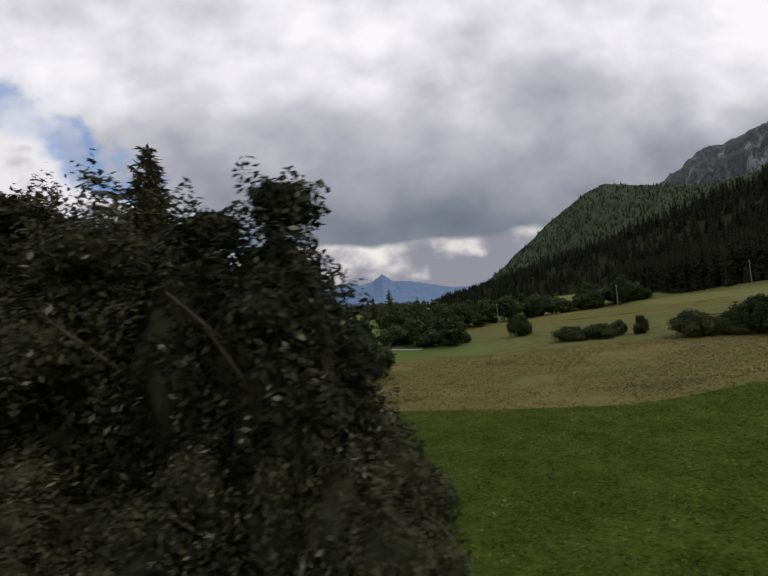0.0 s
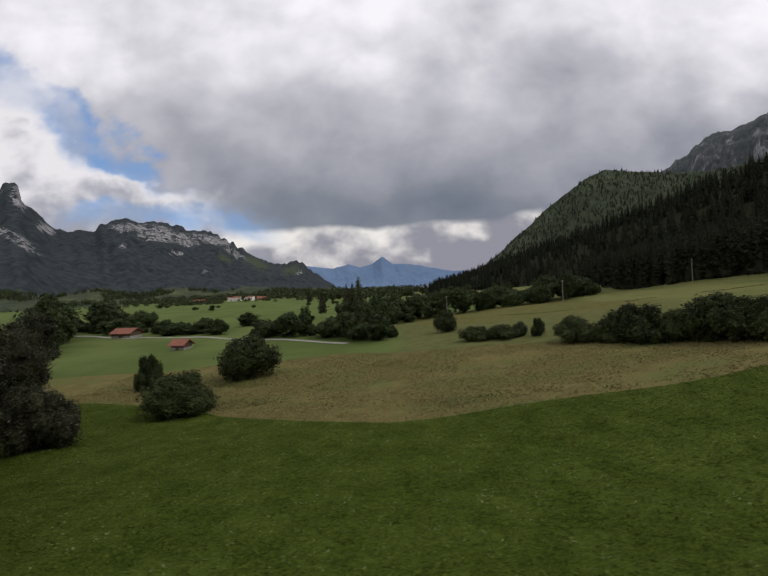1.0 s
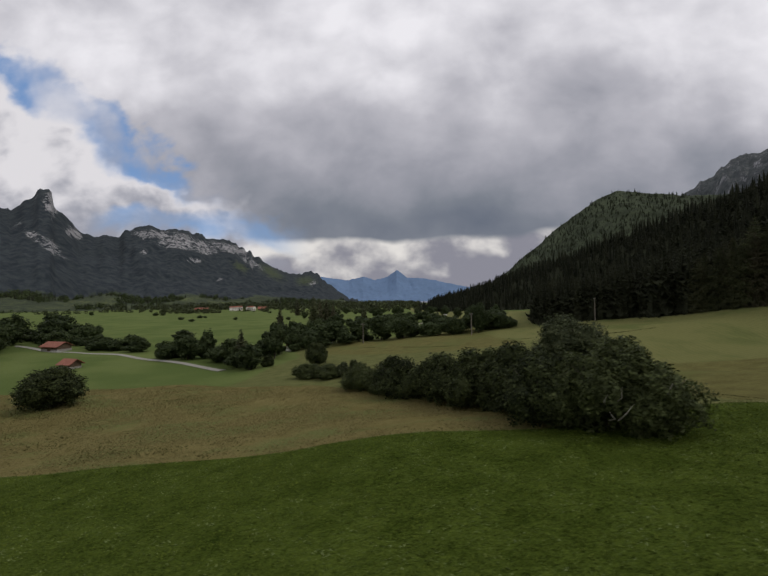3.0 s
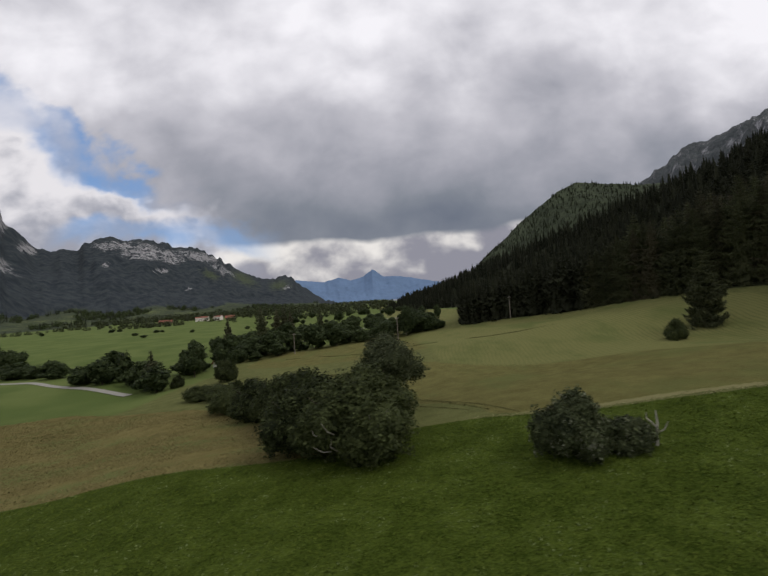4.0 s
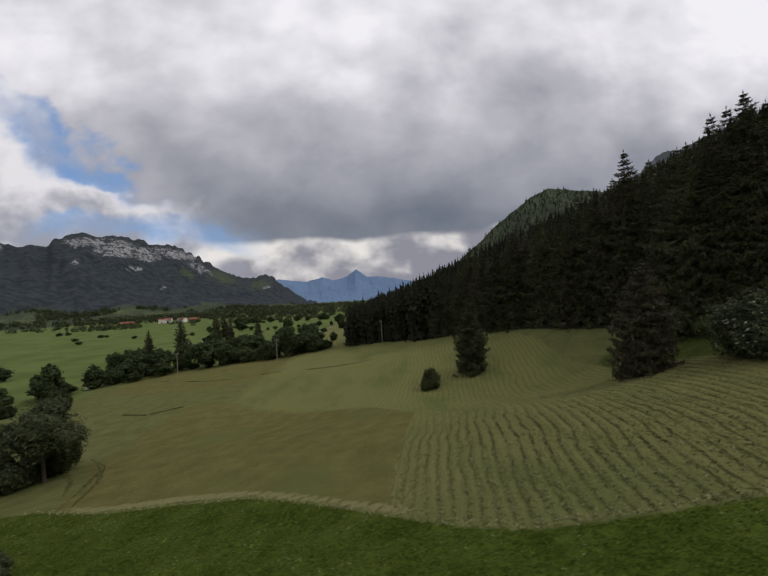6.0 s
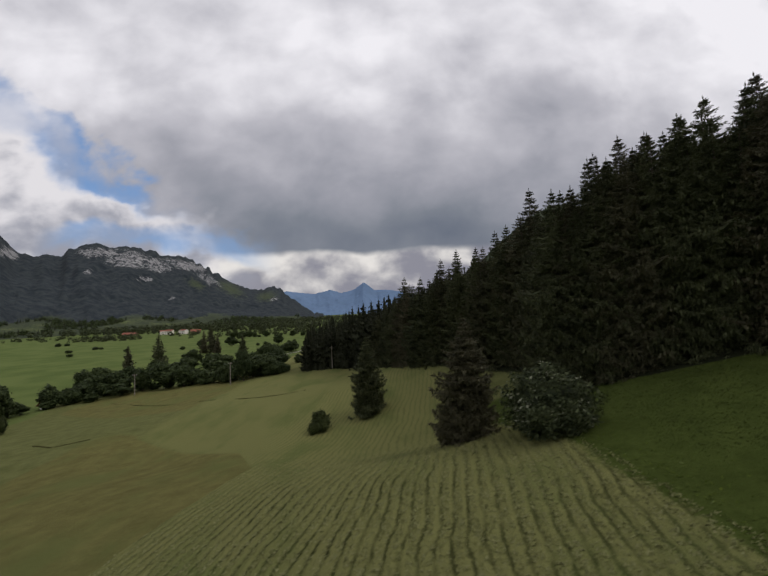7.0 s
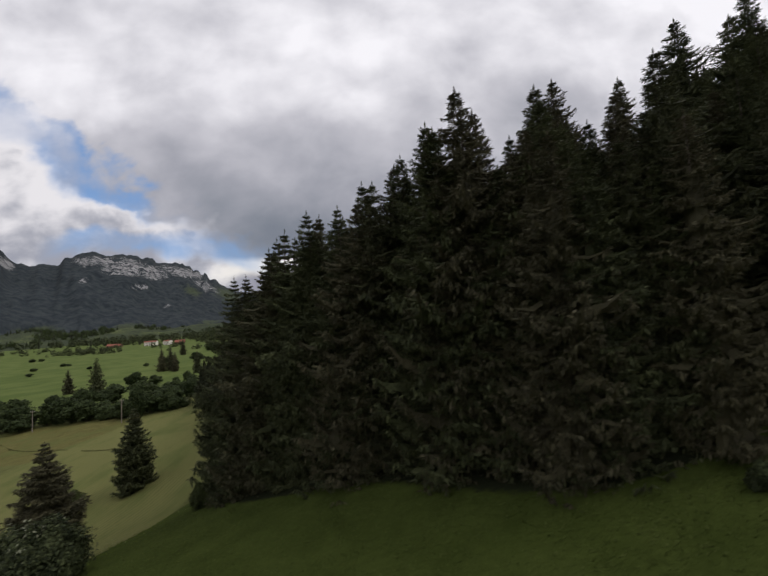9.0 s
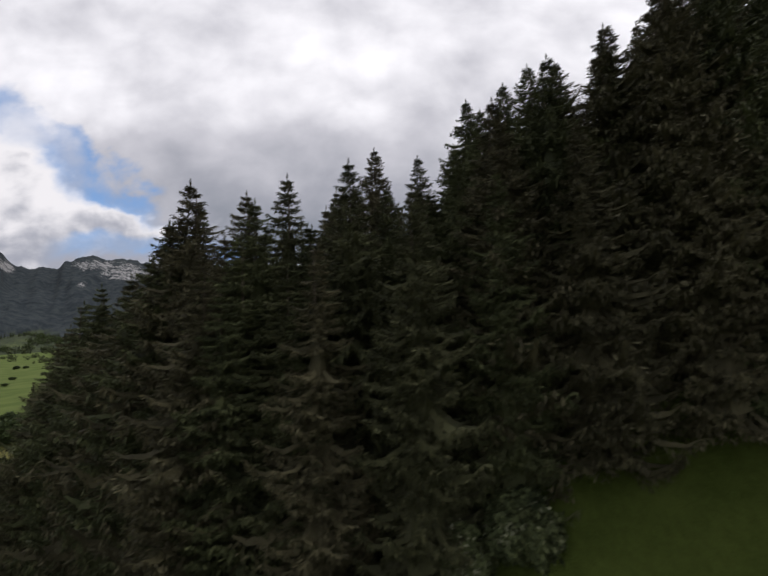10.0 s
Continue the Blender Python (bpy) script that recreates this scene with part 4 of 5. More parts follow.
sites = []
for row, (gap, depth) in enumerate(((2.5, 2.4), (2.5, 4.4), (2.8, 6.8), (3.3, 10.2), (3.9, 14.4), (4.6, 18.5), (5.6, 26.0), (7.5, 37.0), (9.0, 52.0))):
    ey = np.array(EDGE_Y[1:25], float)
    ex = np.array(EDGE_X[1:25], float)
    seg = np.hypot(np.diff(ex), np.diff(ey))
    run = np.concatenate([[0], np.cumsum(seg)])
    s = np.arange(0, run[-1], gap)
    px, py = np.interp(s, run, ex), np.interp(s, run, ey)
    qx, qy = np.interp(s + 0.5, run, ex), np.interp(s + 0.5, run, ey)
    nx, ny = (qy - py), -(qx - px)
    nn = np.hypot(nx, ny) + 1e-9
    px, py = px + nx / nn * depth, py + ny / nn * depth
    for x, y in zip(px + rng.normal(size=len(px)) * gap * 0.25, py + rng.normal(size=len(px)) * gap * 0.25):
        if inside(x, y) > 0.8 and edge_gap(x, y) > (1.9 if y < 14 else 3.2 if y < 62 else 1.2) and not (x < 186 and y < 9.3) and not (x >= 186 and y < 5.5):
            sites.append((x, y, row))
sites.sort(key=lambda q: math.hypot(q[0] - 150, q[1] - 5))
near_sites, far_sites = sites[:294], sites[294:]
# the trees that stand out above the edge of the wood: place and height
proud = ((159.5, 18.6, 23.2, 2), (158.0, 22.3, 23.4, 1), (148.2, 30.8, 22.1, 2), (144.3, 49.0, 25.0, 1), (142, 57, 21.0, 1), (165.1, 19.1, 21.3, 1), (152.8, 25.5, 21.5, 1), (155.4, 26.8, 22.5, 2),
         (171.1, 27.8, 21.8, 0), (174.3, 24.0, 17.1, 1), (178.2, 22.0, 18.4, 2), (179.1, 17.8, 16.8, 0), (179.0, 12.7, 16.1, 1), (161.6, 22.0, 22.5, 0))
near_sites = [(x, y, 9, ht, j) for x, y, ht, j in proud] + [(x, y, row, 0, 0) for x, y, row in near_sites if min(math.hypot(x - p[0], y - p[1]) for p in proud) > 1.6]
used = {}
for k, (x, y, row, ht, j) in enumerate(near_sites):
    close = row == 9 or (edge_gap(x, y) < 16 and y < 66) or (row < 2 and y < 100)
    group_ = stand if close else plainer
    j = j if ht else int(rng.integers(3))
    tallness = float(rng.uniform(0.84, 1.03)) * (0.90 if row == 0 else 1.0)
    if x > 142 and y < 55:
        tallness *= 1.10 if x < 160 and y > 16 else 0.98 - 0.17 * float(sst(162, 174, x))
    tallness *= float(np.interp(y, (45, 75, 100, 125), (1.0, 0.86, 0.70, 0.60)))
    sc = ht / 20.0 if ht else tallness
    m = spot(x, y, 0.2, float(rng.random() * 6.28), sc, 1.0 if ht else float(rng.uniform(0.92, 1.1)))
    if (close, j) not in used:
        used[(close, j)] = True
        group_[j].matrix_world = m
    else:
        made = copy_thing(group_[j], m)
        made.matrix_world = m

lo_v, lo_f = spruce_mesh(321, 1.0, 0.23, 8, 6, 0, 1.7)
mid_v, mid_f = spruce_mesh(322, 1.0, 0.21, 16, 7, 3, 1.4, 1.5)


def stand_of(name, base, spots, label, mat, category="forest"):
    """Many trees far off, joined: spots are (x, y, z, height, turn)."""
    bv, bf = base
    S = np.array(spots, float)
    c, s = np.cos(S[:, 4])[:, None], np.sin(S[:, 4])[:, None]
    vx = S[:, 0:1] + S[:, 3:4] * (c * bv[None, :, 0] - s * bv[None, :, 1])
    vy = S[:, 1:2] + S[:, 3:4] * (s * bv[None, :, 0] + c * bv[None, :, 1])
    vz = S[:, 2:3] + S[:, 3:4] * bv[None, :, 2]
    verts = np.stack([vx, vy, vz], -1).reshape(-1, 3)
    faces = (bf[None] + (np.arange(len(S)) * len(bv))[:, None, None]).reshape(-1, 4)
    return tagged(new(name, mesh_from(name, verts, faces, mat)), label, category, kind="stuff")


low_end = (45, 75, 100, 125), (1.0, 0.86, 0.72, 0.62)
spots = [(x, y, ground_at(x, y) - 0.3, float(rng.uniform(17, 23) * np.interp(y, *low_end)), float(rng.random() * 6.28)) for x, y, row in far_sites]
while len(spots) < 1150:
    x, y = float(rng.uniform(95, 460)), float(rng.uniform(-40, 220))
    if 28 < float(inside(x, y)) < 220 and not (x < 200 and y < 30):
        spots.append((x, y, ground_at(x, y) - 0.4, float(rng.uniform(13, 22) * np.interp(y, (60, 130), (1.0, 0.62))), float(rng.random() * 6.28)))
stand_of("spruce_forest", (mid_v, mid_f), spots, "dense dark spruce forest covering the hillside", NEEDLE_DEEP)
spots = []
while len(spots) < 3000:
    x, y = float(rng.uniform(90, 420)), float(rng.uniform(125, 720))
    d = float(inside(x, y))
    if 0.5 < d < 130:
        spots.append((x, y, ground_at(x, y) - 0.4, float(6 + 10 * rng.random() ** 1.5), float(rng.random() * 6.28)))
stand_of("forest_belt", (lo_v, lo_f), spots, "belt of dark spruces running along the valley side", NEEDLE_DEEP)

# clumps of trees on the foothills
hv = np.empty(len(hills.data.vertices) * 3, np.float32)
hills.data.vertices.foreach_get("co", hv)
hv = hv.reshape(-1, 3)[: 200 * 36].reshape(36, 200, 3)
spots = []
while len(spots) < 1500:
    a, b_ = float(rng.random()) * 34.5, float(rng.random()) * 198.5
    i, j = int(a), int(b_)
    p = hv[i, j] + (hv[i + 1, j] - hv[i, j]) * (a - i) + (hv[i, j + 1] - hv[i, j]) * (b_ - j)
    if fbm(p[0], p[1], 110, 3, 27) > 0.54:
        spots.append((p[0], p[1], p[2] - 0.8, float(7 + 9 * rng.random()), float(rng.random() * 6.28)))
leaf_v, leaf_f = leaf_cloud(np.random.default_rng(77), [(0, 0, 0.50, 0.34, 0.34, 0.46), (0.2, 0.1, 0.35, 0.25, 0.25, 0.3), (-0.2, -0.1, 0.4, 0.26, 0.26, 0.3)], 90, 0.11)
stand_of("foothill_spruces", (lo_v, lo_f), spots[:800], "dark spruce clumps on the foothills", NEEDLE_FAR)
stand_of("foothill_woods", (leaf_v, leaf_f), spots[800:], "broadleaf clumps on the foothills", LEAF_VALLEY)

# wood on the round mountain, rooted on its surface
verts = np.empty(len(dome.data.vertices) * 3, np.float32)
dome.data.vertices.foreach_get("co", verts)
verts = verts.reshape(-1, 3)
rows_ = verts[: 260 * 70].reshape(70, 260, 3)
spots = []
for k in range(6500):
    a, b_ = float(rng.random()) * 68.5, float(rng.random() ** 0.9) * 215
    i, j = int(a), int(b_)
    p = rows_[i, j] + (rows_[i + 1, j] - rows_[i, j]) * (a - i) + (rows_[i, j + 1] - rows_[i, j]) * (b_ - j)
    spots.append((p[0], p[1], p[2] - 1.0, float(5 + 9 * rng.random() ** 1.6), float(rng.random() * 6.28)))
stand_of("mountain_forest", (lo_v, lo_f), spots, "spruce wood clothing the round mountain", NEEDLE_FAR)

# ---- the valley ----
row = "hedgerow trees in the valley"
vk = [make_tree(401, 4.0, 9.0, 0.3, 5000, 0.34, LEAF_VALLEY), make_tree(402, 4.0, 9.0, 0.2, 5000, 0.34, LEAF_VALLEY), make_tree(403, 3.4, 9.0, 0.8, 4200, 0.32, LEAF_VALLEY), make_tree(404, 2.5, 9.0, 0.4, 3600, 0.30, LEAF_VALLEY)]
for k in vk:
    tagged(k, "dark green broadleaf tree in a valley hedgerow", "tree", row)
vfirst = [True] * 4
vr = random.Random(8)


def valley_tree(x, y, r, h):
    j = vr.randrange(4)
    base_r = (4.0, 4.0, 3.4, 2.9)[j]
    m = Matrix.Translation((x, y, ground_at(x, y) - 0.3)) @ Euler((0, 0, vr.random() * 6.28)).to_matrix().to_4x4() @ Matrix.Diagonal((r / base_r, r / base_r, h / 9.0, 1))
    if vfirst[j]:
        vfirst[j] = False
        vk[j].matrix_world = m
    else:
        made = copy_thing(vk[j], m)
        made.matrix_world = m


for x, y, r, h in ((-55, 125.5, 4.2, 4.6), (-45, 122, 4.0, 3.6), (-36, 119, 3.8, 3.4), (-80, 134, 5, 7), (-16, 104.7, 4.4, 6), (-8, 101, 4.3, 7), (-3.8, 104, 3.3, 9), (3, 98, 3.5, 5), (17.4, 83, 4.1, 6.6), (12, 90, 3, 4.5), (17.3, 101, 3.4, 10), (14, 105, 3.4, 6),
                   (18.5, 116, 3.4, 8), (23, 132, 4.2, 9.5), (31, 130, 4.5, 8), (38.8, 130, 4.5, 8.5), (47, 129.5, 5.4, 9), (55, 126, 4.3, 7.3), (63.7, 123, 4.2, 5.6), (71.8, 119, 3.7, 7), (79, 115, 2.8, 9.5), (88, 118, 3, 5),
                   (22, 122, 3, 4), (28, 121, 3, 3.6), (35, 124, 3.4, 4.5), (-34, 143, 5.6, 6), (84, 138, 3.8, 7), (10, 150, 4, 8), (17, 162, 4.3, 6), (22, 168, 4.4, 9), (36, 166, 5.5, 8), (56, 155, 6, 7), (71, 147, 6, 6), (98, 162, 2, 6.5), (-80, 150, 6, 9), (-92, 146, 6, 11), (-100, 158, 7, 12), (-112, 150, 7, 13), (-84, 116, 6, 12), (-74, 103, 5, 15), (-92, 121, 7, 14), (-82, 106, 6, 13), (-104, 140, 7, 9), (-98, 130, 6, 12), (-68, 92, 5, 9)):
    valley_tree(x, y, r, h)
def hedge(pts, h, gap=3.6, wide=2.5):
    P = np.array(pts, float)
    seg = np.concatenate([[0], np.cumsum(np.hypot(*np.diff(P, axis=0).T))])
    for d in np.arange(0, seg[-1], gap):
        x, y = np.interp(d, seg, P[:, 0]) + vr.uniform(-wide, wide), np.interp(d, seg, P[:, 1]) + vr.uniform(-wide, wide)
        k = h * vr.choice((0.45, 0.6, 0.8, 1.0, 1.25))
        valley_tree(x, y, max(2.0, k * vr.uniform(0.45, 0.75)), k)


hedge(((-118, 158), (-76, 137), (-36, 121)), 4.2)
hedge(((-20, 107), (-2, 104), (7, 96), (14, 87), (19, 85)), 5.5, 2.8, 1.5)
hedge(((12, 104), (20, 119), (25, 133), (48, 132), (66, 125), (82, 118), (92, 119)), 6.0, 4.2)
hedge(((5, 151), (22, 169), (42, 169), (62, 157), (82, 143), (95, 136)), 6.5, 6.5, 4)
hedge(((18, 215), (60, 238), (98, 218)), 7, 9, 4)
hedge(((-45, 330), (30, 342), (110, 318)), 7, 10, 5)
hedge(((-60, 475), (0, 470), (130, 455)), 8, 8, 6)
for k in range(85):
    x, y = vr.uniform(-420, 260), vr.uniform(230, 760)
    lane = (y - 0.35 * x) % 150
    if lane > 26 or inside(x, y) > -5 or (x < -40 and y < 520):
        continue
    valley_tree(x, y, vr.uniform(3, 6), vr.uniform(4, 10))

for x, y, r, h in ((-254, 453, 5, 5), (-248, 458, 3, 4), (-156, 344, 3.2, 3.4), (-153, 373, 4.2, 3.6), (-146, 371, 3, 3), (-351, 468, 2.4, 6), (-120, 300, 2.6, 2.6), (-96, 330, 2.4, 2.8)):
    valley_tree(x, y, r, h)

vs = "spruces in the valley"
vspr = tagged(make_spruce(411, 20.0, 4.2, 26, 8, 10, wide=1.6), "tall spruce standing in a valley hedgerow", "spruce", vs)
vspr.matrix_world = spot(7.3, 196)
for x, y, h in ((12.4, 90, 10), (-7, 282, 18), (-2, 286, 19), (4, 280, 15), (-63, 426, 19), (-14, 205, 14), (30, 260, 16)):
    m = spot(x, y, 0.2, vr.random() * 6, h / 20.0)
    made = copy_thing(vspr, m)
    made.matrix_world = m

# woods along the foot of the mountains
spots, leafy = [], []
while len(spots) + len(leafy) < 2400:
    x, y = float(rng.uniform(-1700, 500)), float(rng.uniform(420, 1900))
    if inside(x, y) > -5 or (y < 640 - 0.32 * min(x, 0) and not (y > 450 and 0.02 * y < x < 0.36 * y)):
        continue
    if fbm(x, y, 130, 3, 3) > (0.49 if y > 640 else 0.56):
        one = (x, y, ground_at(x, y) - 0.5, float(rng.uniform(8, 20)), float(rng.random() * 6.28))
        (spots if rng.random() < 0.28 else leafy).append(one)
for k in range(420):
    x, y = float(rng.uniform(-520, 60)), float(rng.uniform(0, 1)) ** 1.5 * 150
    y += 505 - 0.10 * x
    if fbm(x, y, 60, 2, 13) > 0.45 and not -0.41 < (x - 90) / y < -0.36 and not -0.55 < (x - 90) / y < -0.49:
        leafy.append((x, y, ground_at(x, y) - 0.5, float(rng.uniform(4, 10)), float(rng.random() * 6.28)))
stand_of("valley_spruces", (lo_v, lo_f), spots, "spruce woods along the foot of the mountains", NEEDLE_FAR)
stand_of("valley_woods", (leaf_v, leaf_f), leafy, "broadleaf woods along the foot of the mountains", LEAF_LIGHT)


# farm buildings
def box_bm(sx, sy, sz, z0=0.0):
    bm = bmesh.new()
    bmesh.ops.create_cube(bm, size=1.0)
    bmesh.ops.scale(bm, vec=(sx, sy, sz), verts=bm.verts)
    bmesh.ops.translate(bm, vec=(0, 0, z0 + sz / 2), verts=bm.verts)
    return bm


def gable_walls(lx, ly, eave, ridge):
    """Closed wall body with gable ends, ridge along x."""
    bm = bmesh.new()
    v = [bm.verts.new(p) for p in ((-lx, -ly, -0.5), (lx, -ly, -0.5), (lx, ly, -0.5), (-lx, ly, -0.5), (-lx, -ly, eave), (lx, -ly, eave), (lx, ly, eave), (-lx, ly, eave), (-lx, 0, ridge), (lx, 0, ridge))]
    for q in ((0, 1, 5, 4), (2, 3, 7, 6), (1, 2, 6, 9, 5), (3, 0, 4, 8, 7), (4, 5, 9, 8), (6, 7, 8, 9), (3, 2, 1, 0)):
        bm.faces.new([v[i] for i in q])
    return bm


def roof_half(lx, ly, eave, ridge, sign, over=0.6, thick=0.16):
    bm = bmesh.new()
    sl = (ridge - eave) / ly
    yo, zo = ly + over, eave - over * sl
    pts = [(-lx - over, 0, ridge + 0.12), (lx + over, 0, ridge + 0.12), (lx + over, sign * yo, zo + 0.12), (-lx - over, sign * yo, zo + 0.12)]
    a = [bm.verts.new(p) for p in pts]
    b_ = [bm.verts.new((p[0], p[1], p[2] - thick)) for p in pts]
    bm.faces.new(a)
    bm.faces.new(b_[::-1])
    for k in range(4):
        bm.faces.new((a[k], b_[k], b_[(k + 1) % 4], a[(k + 1) % 4]))
    bmesh.ops.recalc_face_normals(bm, faces=bm.faces)
    return bm


def house(name, x, y, turn, lx, ly, eave, ridge, wall_mat, roof_mat, label, category, windows=0, group="", foot=0.0):
    top = tagged(new(name), label, category, group)
    part("wall", gable_walls(lx, ly, eave, ridge), wall_mat, top)
    for sg in (-1, 1):
        part("roof", roof_half(lx, ly, eave, ridge, sg), roof_mat, top)
    if foot:
        part("plinth", box_bm(2 * lx + 0.16, 2 * ly + 0.16, foot + 0.5, -0.5), STONE, top, "pale masonry foot")
    d = part("door", box_bm(min(1.6, lx * 0.5), 0.12, min(2.1, eave * 0.8)), BOARDS, top)
    d.location = (0.0, -ly - (0.09 if foot else 0.03), 0)
    for k in range(windows):
        for lev in range(max(1, int(eave // 2.6))):
            wdw = part("window", box_bm(1.0, 0.14, 1.2), GLASS_DARK, top)
            wdw.location = (-lx + (k + 0.5) * 2 * lx / windows + (0.9 if abs(-lx + (k + 0.5) * 2 * lx / windows) < 0.9 else 0), -ly - 0.03, 0.9 + 2.6 * lev)
    top.matrix_world = spot(x, y, 0.0, turn)
    return top


house("barn", -68.5, 123.5, radians(-12), 3.7, 2.3, 1.9, 3.2, BOARDS, ROOF_RED, "wooden hay barn with a red tiled roof on a masonry foot", "barn", foot=0.8)
house("shed", -31.2, 88.4, radians(-14), 1.8, 1.3, 1.5, 2.4, BOARDS, ROOF_RED, "small wooden hay shed with a red roof on a pale foot", "shed", foot=0.6)
house("hut", 17.2, 117.0, radians(80), 1.3, 1.0, 1.5, 2.4, PLASTER, ROOF_BROWN, "tiny white hut half hidden by hedgerow trees", "hut")
vill = "farmhouses of the far hamlet"
for x, y, a, lx, ly, e, r, wm in ((-338, 712, 0.2, 8, 4.5, 3.4, 6.6, BOARDS), (-322, 702, -0.1, 7, 4.5, 3.2, 6.2, BOARDS), (-266, 700, 0.5, 5, 4.5, 6.6, 8.4, PLASTER), (-249, 690, 0.1, 6, 5, 7.0, 9.2, PLASTER), (-224, 694, -0.3, 5, 4.6, 6.6, 8.6, PLASTER), (-207, 702, 0.3, 8, 5, 3.6, 7.4, BOARDS), (-238, 716, 1.2, 6, 4.5, 5.0, 8.0, PLASTER)):
    house("farmhouse", x, y, a, lx, ly, e, r, wm, ROOF_RED, "white farmhouse with a red roof in the valley" if wm is PLASTER else "timber farmhouse with a red roof in the valley", "house", 4, vill)


# gravel lanes


def lane(name, pts, width, label, mat=GRAVEL, proud=0.10):
    P = np.array(pts, float)
    seg = np.concatenate([[0], np.cumsum(np.hypot(*np.diff(P, axis=0).T))])
    s = np.linspace(0, seg[-1], 80)
    x, y = np.interp(s, seg, P[:, 0]), np.interp(s, seg, P[:, 1])
    for _ in range(6):
        x[1:-1], y[1:-1] = (x[:-2] + 2 * x[1:-1] + x[2:]) / 4, (y[:-2] + 2 * y[1:-1] + y[2:]) / 4
    tx, ty = np.gradient(x), np.gradient(y)
    n_ = np.hypot(tx, ty)
    off = np.linspace(-width / 2, width / 2, 5)
    XX = x[None] - off[:, None] * (ty / n_)[None]
    YY = y[None] + off[:, None] * (tx / n_)[None]
    crown_ = 0.10 * (1 - (np.abs(off) / (width / 2)) ** 2)[:, None]
    return tagged(new(name, grid_mesh(name, XX, YY, height(XX, YY) + 0.02 + proud + crown_ * 0.6, mat)), label, "lane", kind="structure")


lane("lane", ((-100, 139), (-88, 131), (-61, 117.5), (-37, 112.5), (-6.4, 95), (3, 89.5), (10, 84.5)), 2.0, "pale gravel farm lane")
lane("lane_far", ((60, 190), (78, 225), (76, 262), (95, 300), (100, 340)), 3.0, "pale gravel lane through the fields")


# poles of the overhead line
def pole(x, y, h):
    top = tagged(new("utility_pole"), "weathered wooden utility pole", "pole", "poles of the overhead line")
    v, f = tube([(0, 0, -0.5), (0, 0, h * 0.5), (0, 0, h)], [0.15, 0.13, 0.10], 10)
    part("shaft", mesh_from("shaft", v, f, POLEWOOD, True), None, top)
    bm = box_bm(1.3, 0.09, 0.11, h - 0.5)
    part("crossarm", bm, POLEWOOD, top)
    for sx in (-0.5, 0.5):
        v, f = tube([(sx, 0, h - 0.4), (sx, 0, h - 0.15)], [0.05, 0.04], 8)
        part("insulator", mesh_from("insulator", v, f, METAL, True), None, top)
    top.matrix_world = spot(x, y, 0.0, 0.5)


for x, y, h in ((108.6, 101.5, 6.5), (104.5, 112.5, 6.5), (76, 112, 7), (41, 122, 7)):
    pole(x, y, h)


# ---- grass ----
def tufts(name, n, xr, yr, keep, hgt, wid, mat, seed, label, blades=3, lie=1.0):
    rg = np.random.default_rng(seed)
    x, y = rg.uniform(*xr, n), rg.uniform(*yr, n)
    k = keep(x, y, rg.random(n))
    x, y = x[k], y[k]
    z = height(x, y)
    V, F = [], []
    for j in range(blades):
        m = len(x)
        a = rg.random(m) * 6.28
        h = hgt * (0.5 + rg.random(m))
        wd = wid * (0.6 + 0.8 * rg.random(m))
        lean = h * rg.uniform(0.3, 1.0, m) * lie
        ca, sa = np.cos(a), np.sin(a)
        bx, by = x + rg.normal(size=m) * wid, y + rg.normal(size=m) * wid
        p0 = np.stack([bx - sa * wd, by + ca * wd, z - 0.02], 1)
        p1 = np.stack([bx + sa * wd, by - ca * wd, z - 0.02], 1)
        p2 = np.stack([bx + ca * lean + sa * wd * 0.4, by + sa * lean - ca * wd * 0.4, z + h], 1)
        p3 = np.stack([bx + ca * lean - sa * wd * 0.4, by + sa * lean + ca * wd * 0.4, z + h * 0.97], 1)
        F.append(np.arange(4 * m).reshape(-1, 4) + 4 * m * j)
        V.append(np.stack([p0, p1, p2, p3], 1).reshape(-1, 3))
    return tagged(new(name, mesh_from(name, np.concatenate(V), np.concatenate(F), mat)), label, "grass", kind="stuff")


# pale flecks: clover flowers, and leaf glints put into the colour
GRASS = leaf_material("clover_blades", (0.034, 0.055, 0.005), (0.104, 0.136, 0.019), (0.200, 0.245, 0.100), gloss=0.7, spec=0.08)
STRAW = leaf_material("ripe_grass_blades", (0.132, 0.114, 0.041), (0.196, 0.169, 0.071), gloss=0.8, spec=0.1)
STRAW_PALE = leaf_material("pale_straw", (0.190, 0.185, 0.080), (0.300, 0.290, 0.140), gloss=0.8, spec=0.1)
HAY = leaf_material("cut_hay", (0.107, 0.112, 0.040), (0.215, 0.219, 0.100), gloss=0.8, spec=0.1)


def in_edge(x, y, q):
    return (np.abs(y - near_edge(x) - 0.25 - 0.3 * (fbm(x, y, 2.5, 3, 8) - 0.5)) < 0.16 + 0.22 * q) & (x > 76)


def in_clover(x, y, q):
    c, t, b_, m = masks(x, y)
    return (c > 0.5) & (q < np.clip(1.25 - np.abs(y - 6) / 55, 0.15, 1) * sst(136, 122, x)) & (inside(x, y) < 1)


def in_tall(x, y, q):
    c, t, b_, m = masks(x, y)
    return (t > 0.4) & (c < 0.5) & (fbm(x, y, 6, 4, 4) + 0.25 * q > 0.52)


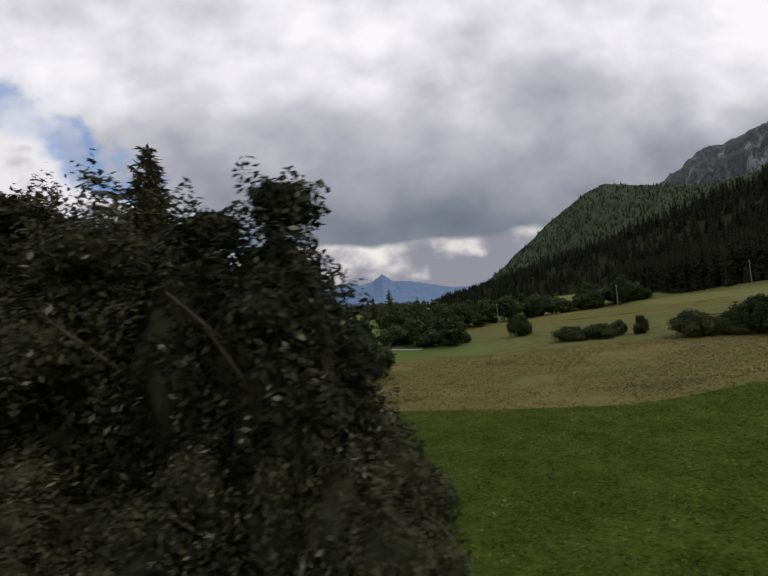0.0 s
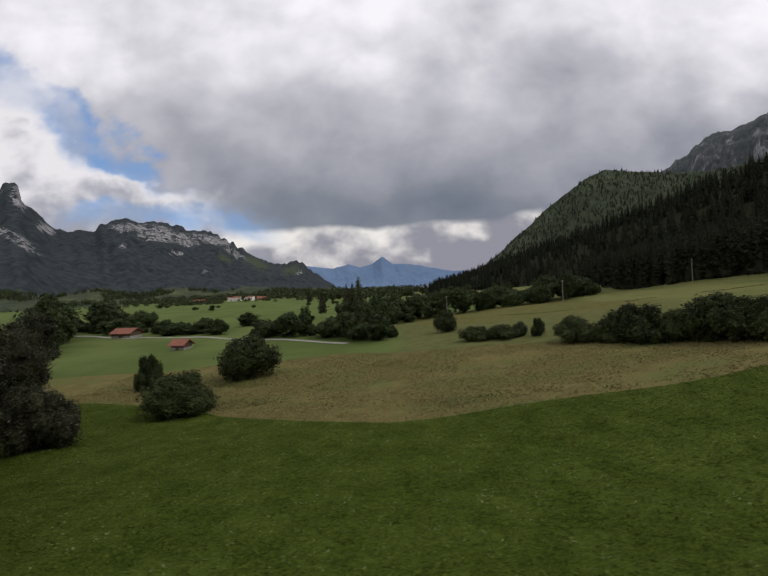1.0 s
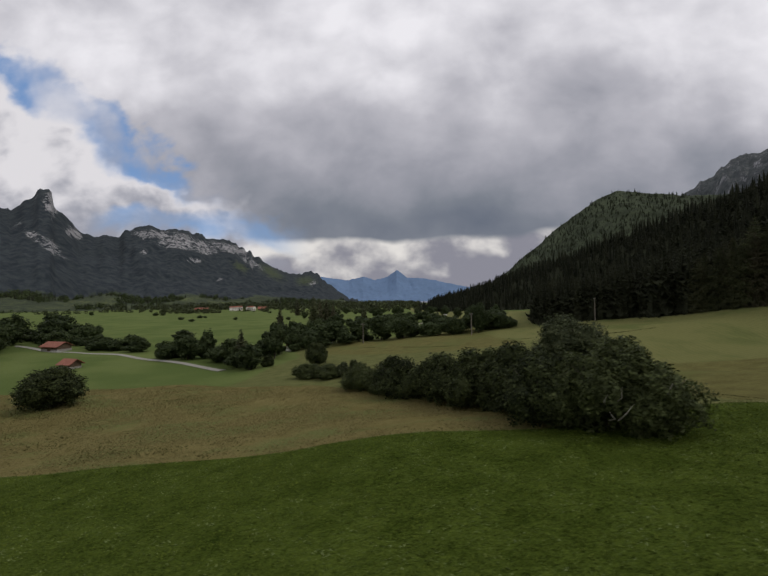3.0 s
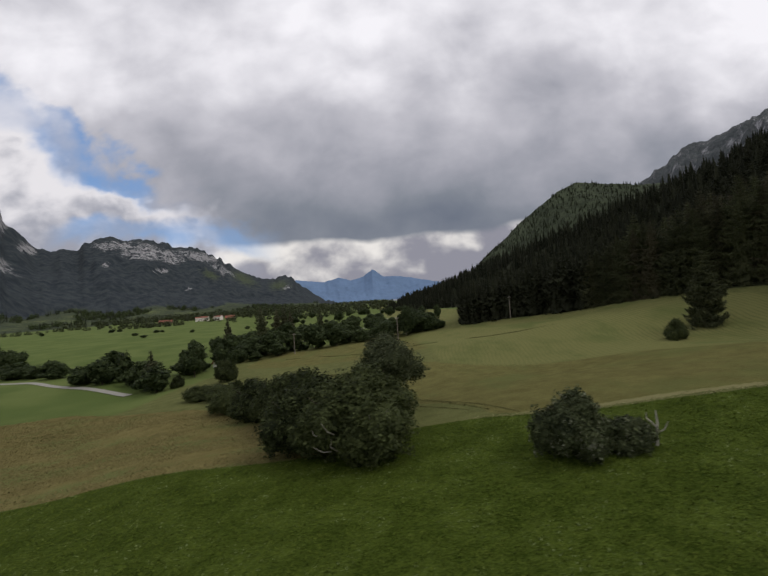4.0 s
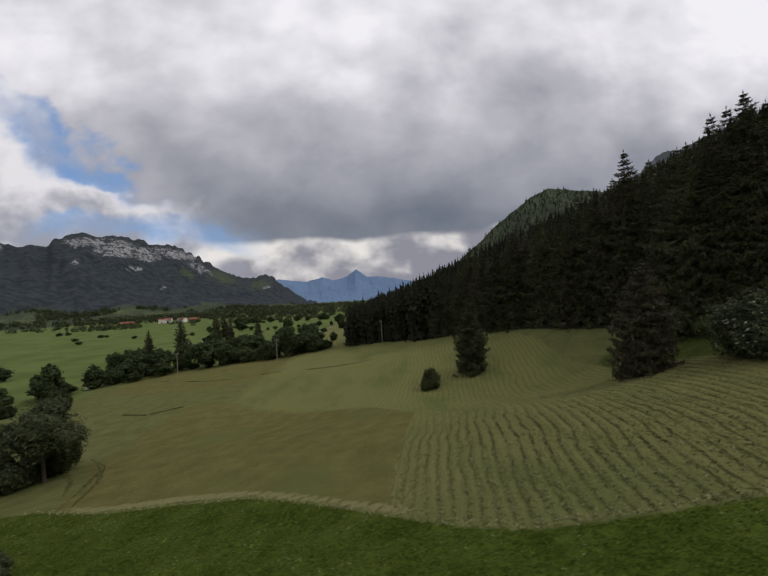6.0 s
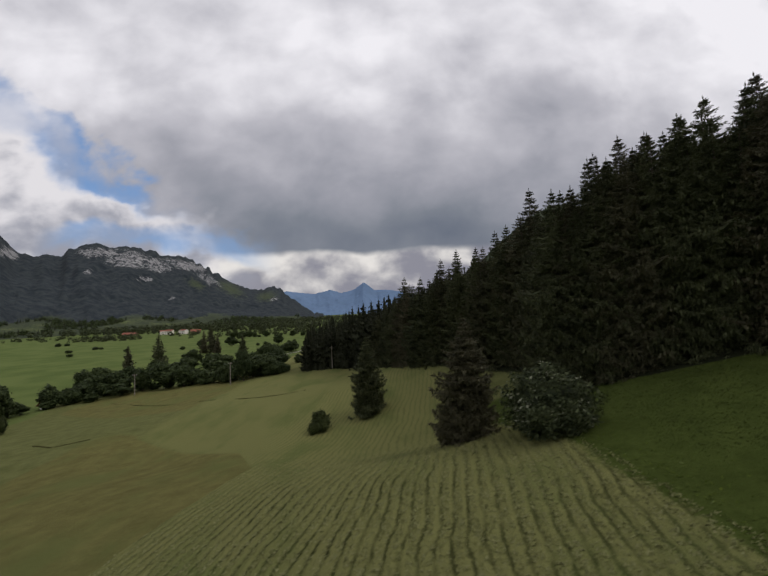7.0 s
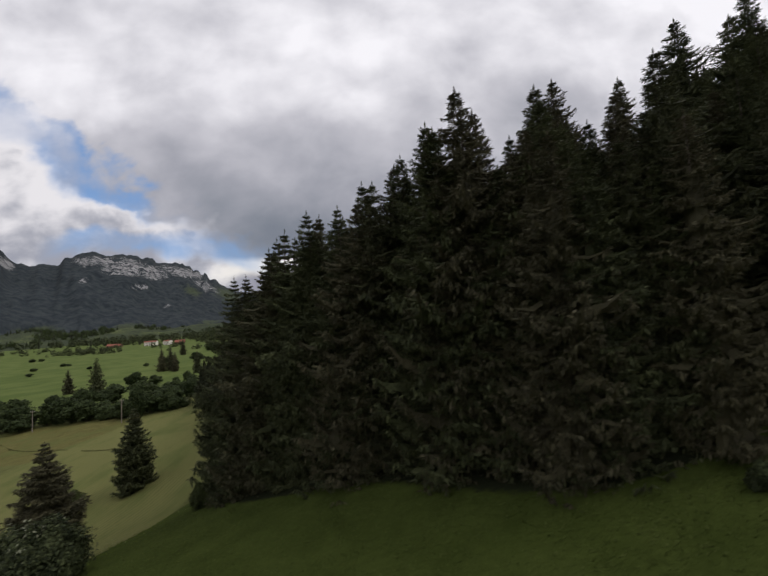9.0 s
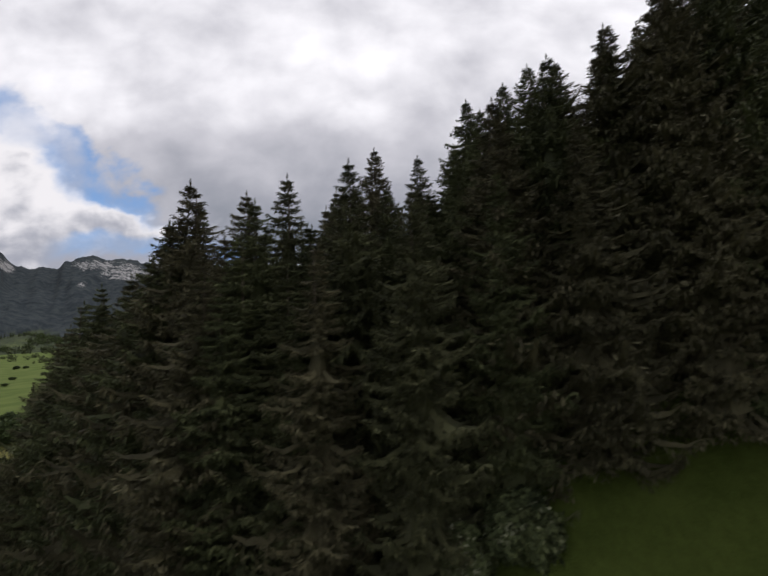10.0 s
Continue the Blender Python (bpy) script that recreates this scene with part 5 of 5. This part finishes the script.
def in_mown(x, y, q):
    c, t, b_, m = masks(x, y)
    across = np.abs(((x - 0.22 * y + 0.08) / 0.7) % 1.0 - 0.5)
    return (m > 0.5) & (across < 0.33) & (y < 14 + 22 * q)


tufts("clover_meadow", 260000, (-30, 150), (0, 46), in_clover, 0.045, 0.030, GRASS, 71, "short green clover and grass of the meadow", lie=2.6)
PASTURE = leaf_material("pasture_blades", (0.046, 0.062, 0.014), (0.100, 0.122, 0.034), gloss=0.7, spec=0.08)


def in_pasture(x, y, q):
    return (x > 133 + 3 * q) & (inside(x, y) < 0.5) & (y < 40 - 0.3 * (x - 128)) & (fbm(x, y, 3.5, 3, 61) + 0.25 * q > 0.52)


tufts("pasture_grass", 90000, (130, 200), (-2, 40), in_pasture, 0.05, 0.020, PASTURE, 78, "rough dark green grass of the steep pasture", lie=1.6)
tufts("tall_grass", 90000, (-25, 72), (20, 68), in_tall, 0.07, 0.04, STRAW, 72, "tall ripe brown meadow grass", lie=2.6)
tufts("cut_swaths", 70000, (100, 134), (7, 46), in_mown, 0.04, 0.035, HAY, 73, "freshly cut grass lying in swaths", lie=2.5)
tufts("field_margin", 36000, (74, 124), (5, 28), in_edge, 0.05, 0.03, STRAW_PALE, 74, "strip of dry grass along the edge of the field", lie=2.2)


# grass lines added for the shade at low field steps, and headland wheel marks
SHADE_MARK_GRASS = leaf_material("shade_mark_grass", (0.090, 0.090, 0.034), (0.150, 0.148, 0.062), gloss=0.8, spec=0.1)


def along(pts, half):
    P = np.array(pts, float)

    def keep(x, y, q):
        best = np.full(len(x), 99.0)
        for (ax, ay), (bx, by) in zip(P[:-1], P[1:]):
            k = np.clip(((x - ax) * (bx - ax) + (y - ay) * (by - ay)) / ((bx - ax) ** 2 + (by - ay) ** 2), 0, 1)
            best = np.minimum(best, np.hypot(x - ax - k * (bx - ax), y - ay - k * (by - ay)))
        return best + 0.5 * (fbm(x, y, 4, 3, 31) - 0.5) < half * (2.6 * fbm(x, y, 5, 3, 33) - 0.75)

    return keep


# these two put the shadow line of a step into tuft strips
tufts("bank_grass", 160000, (38, 110), (64, 114), along(((40, 112), (56, 99), (69, 92), (80, 85), (90, 78.5), (99, 74), (108, 70.5)), 0.17), 0.12, 0.05, SHADE_MARK_GRASS, 75, "line of grass tufts added for the shade of a low step in the field")
tufts("bank_grass", 9000, (59, 72), (58, 66), along(((60, 64), (66, 60.3), (71, 61.6)), 0.20), 0.12, 0.05, SHADE_MARK_GRASS, 76, "line of grass tufts added for the shade of a low step in the field")
for k, pts in enumerate((((69, 43), (73.7, 38.5), (77.8, 31.5), (79.8, 25.8)), ((70.5, 37.5), (74, 33.5), (76.6, 29.2), (78.0, 25.6)), ((71, 41.3), (74.8, 36.2), (77.2, 30.6), (78.9, 25.8)))):
    tufts("wheel_mark", 16000, (68, 82), (25, 44), along(pts, 0.12), 0.04, 0.03, SHADE_MARK_GRASS, 80 + k, "curved wheel mark in the mown headland")


COARSE = leaf_material("coarse_grass", (0.112, 0.104, 0.037), (0.178, 0.164, 0.066), gloss=0.8, spec=0.1)


def in_coarse(x, y, q):
    c, t, b_, m = masks(x, y)
    return (t > 0.6) & (c < 0.3) & (fbm(x, y * 1.8, 9, 4, 51) + 0.20 * q > 0.80)


tufts("coarse_tufts", 70000, (-20, 66), (22, 66), in_coarse, 0.09, 0.045, COARSE, 90, "dark tufts of coarse grass in the ripe meadow", lie=1.2)
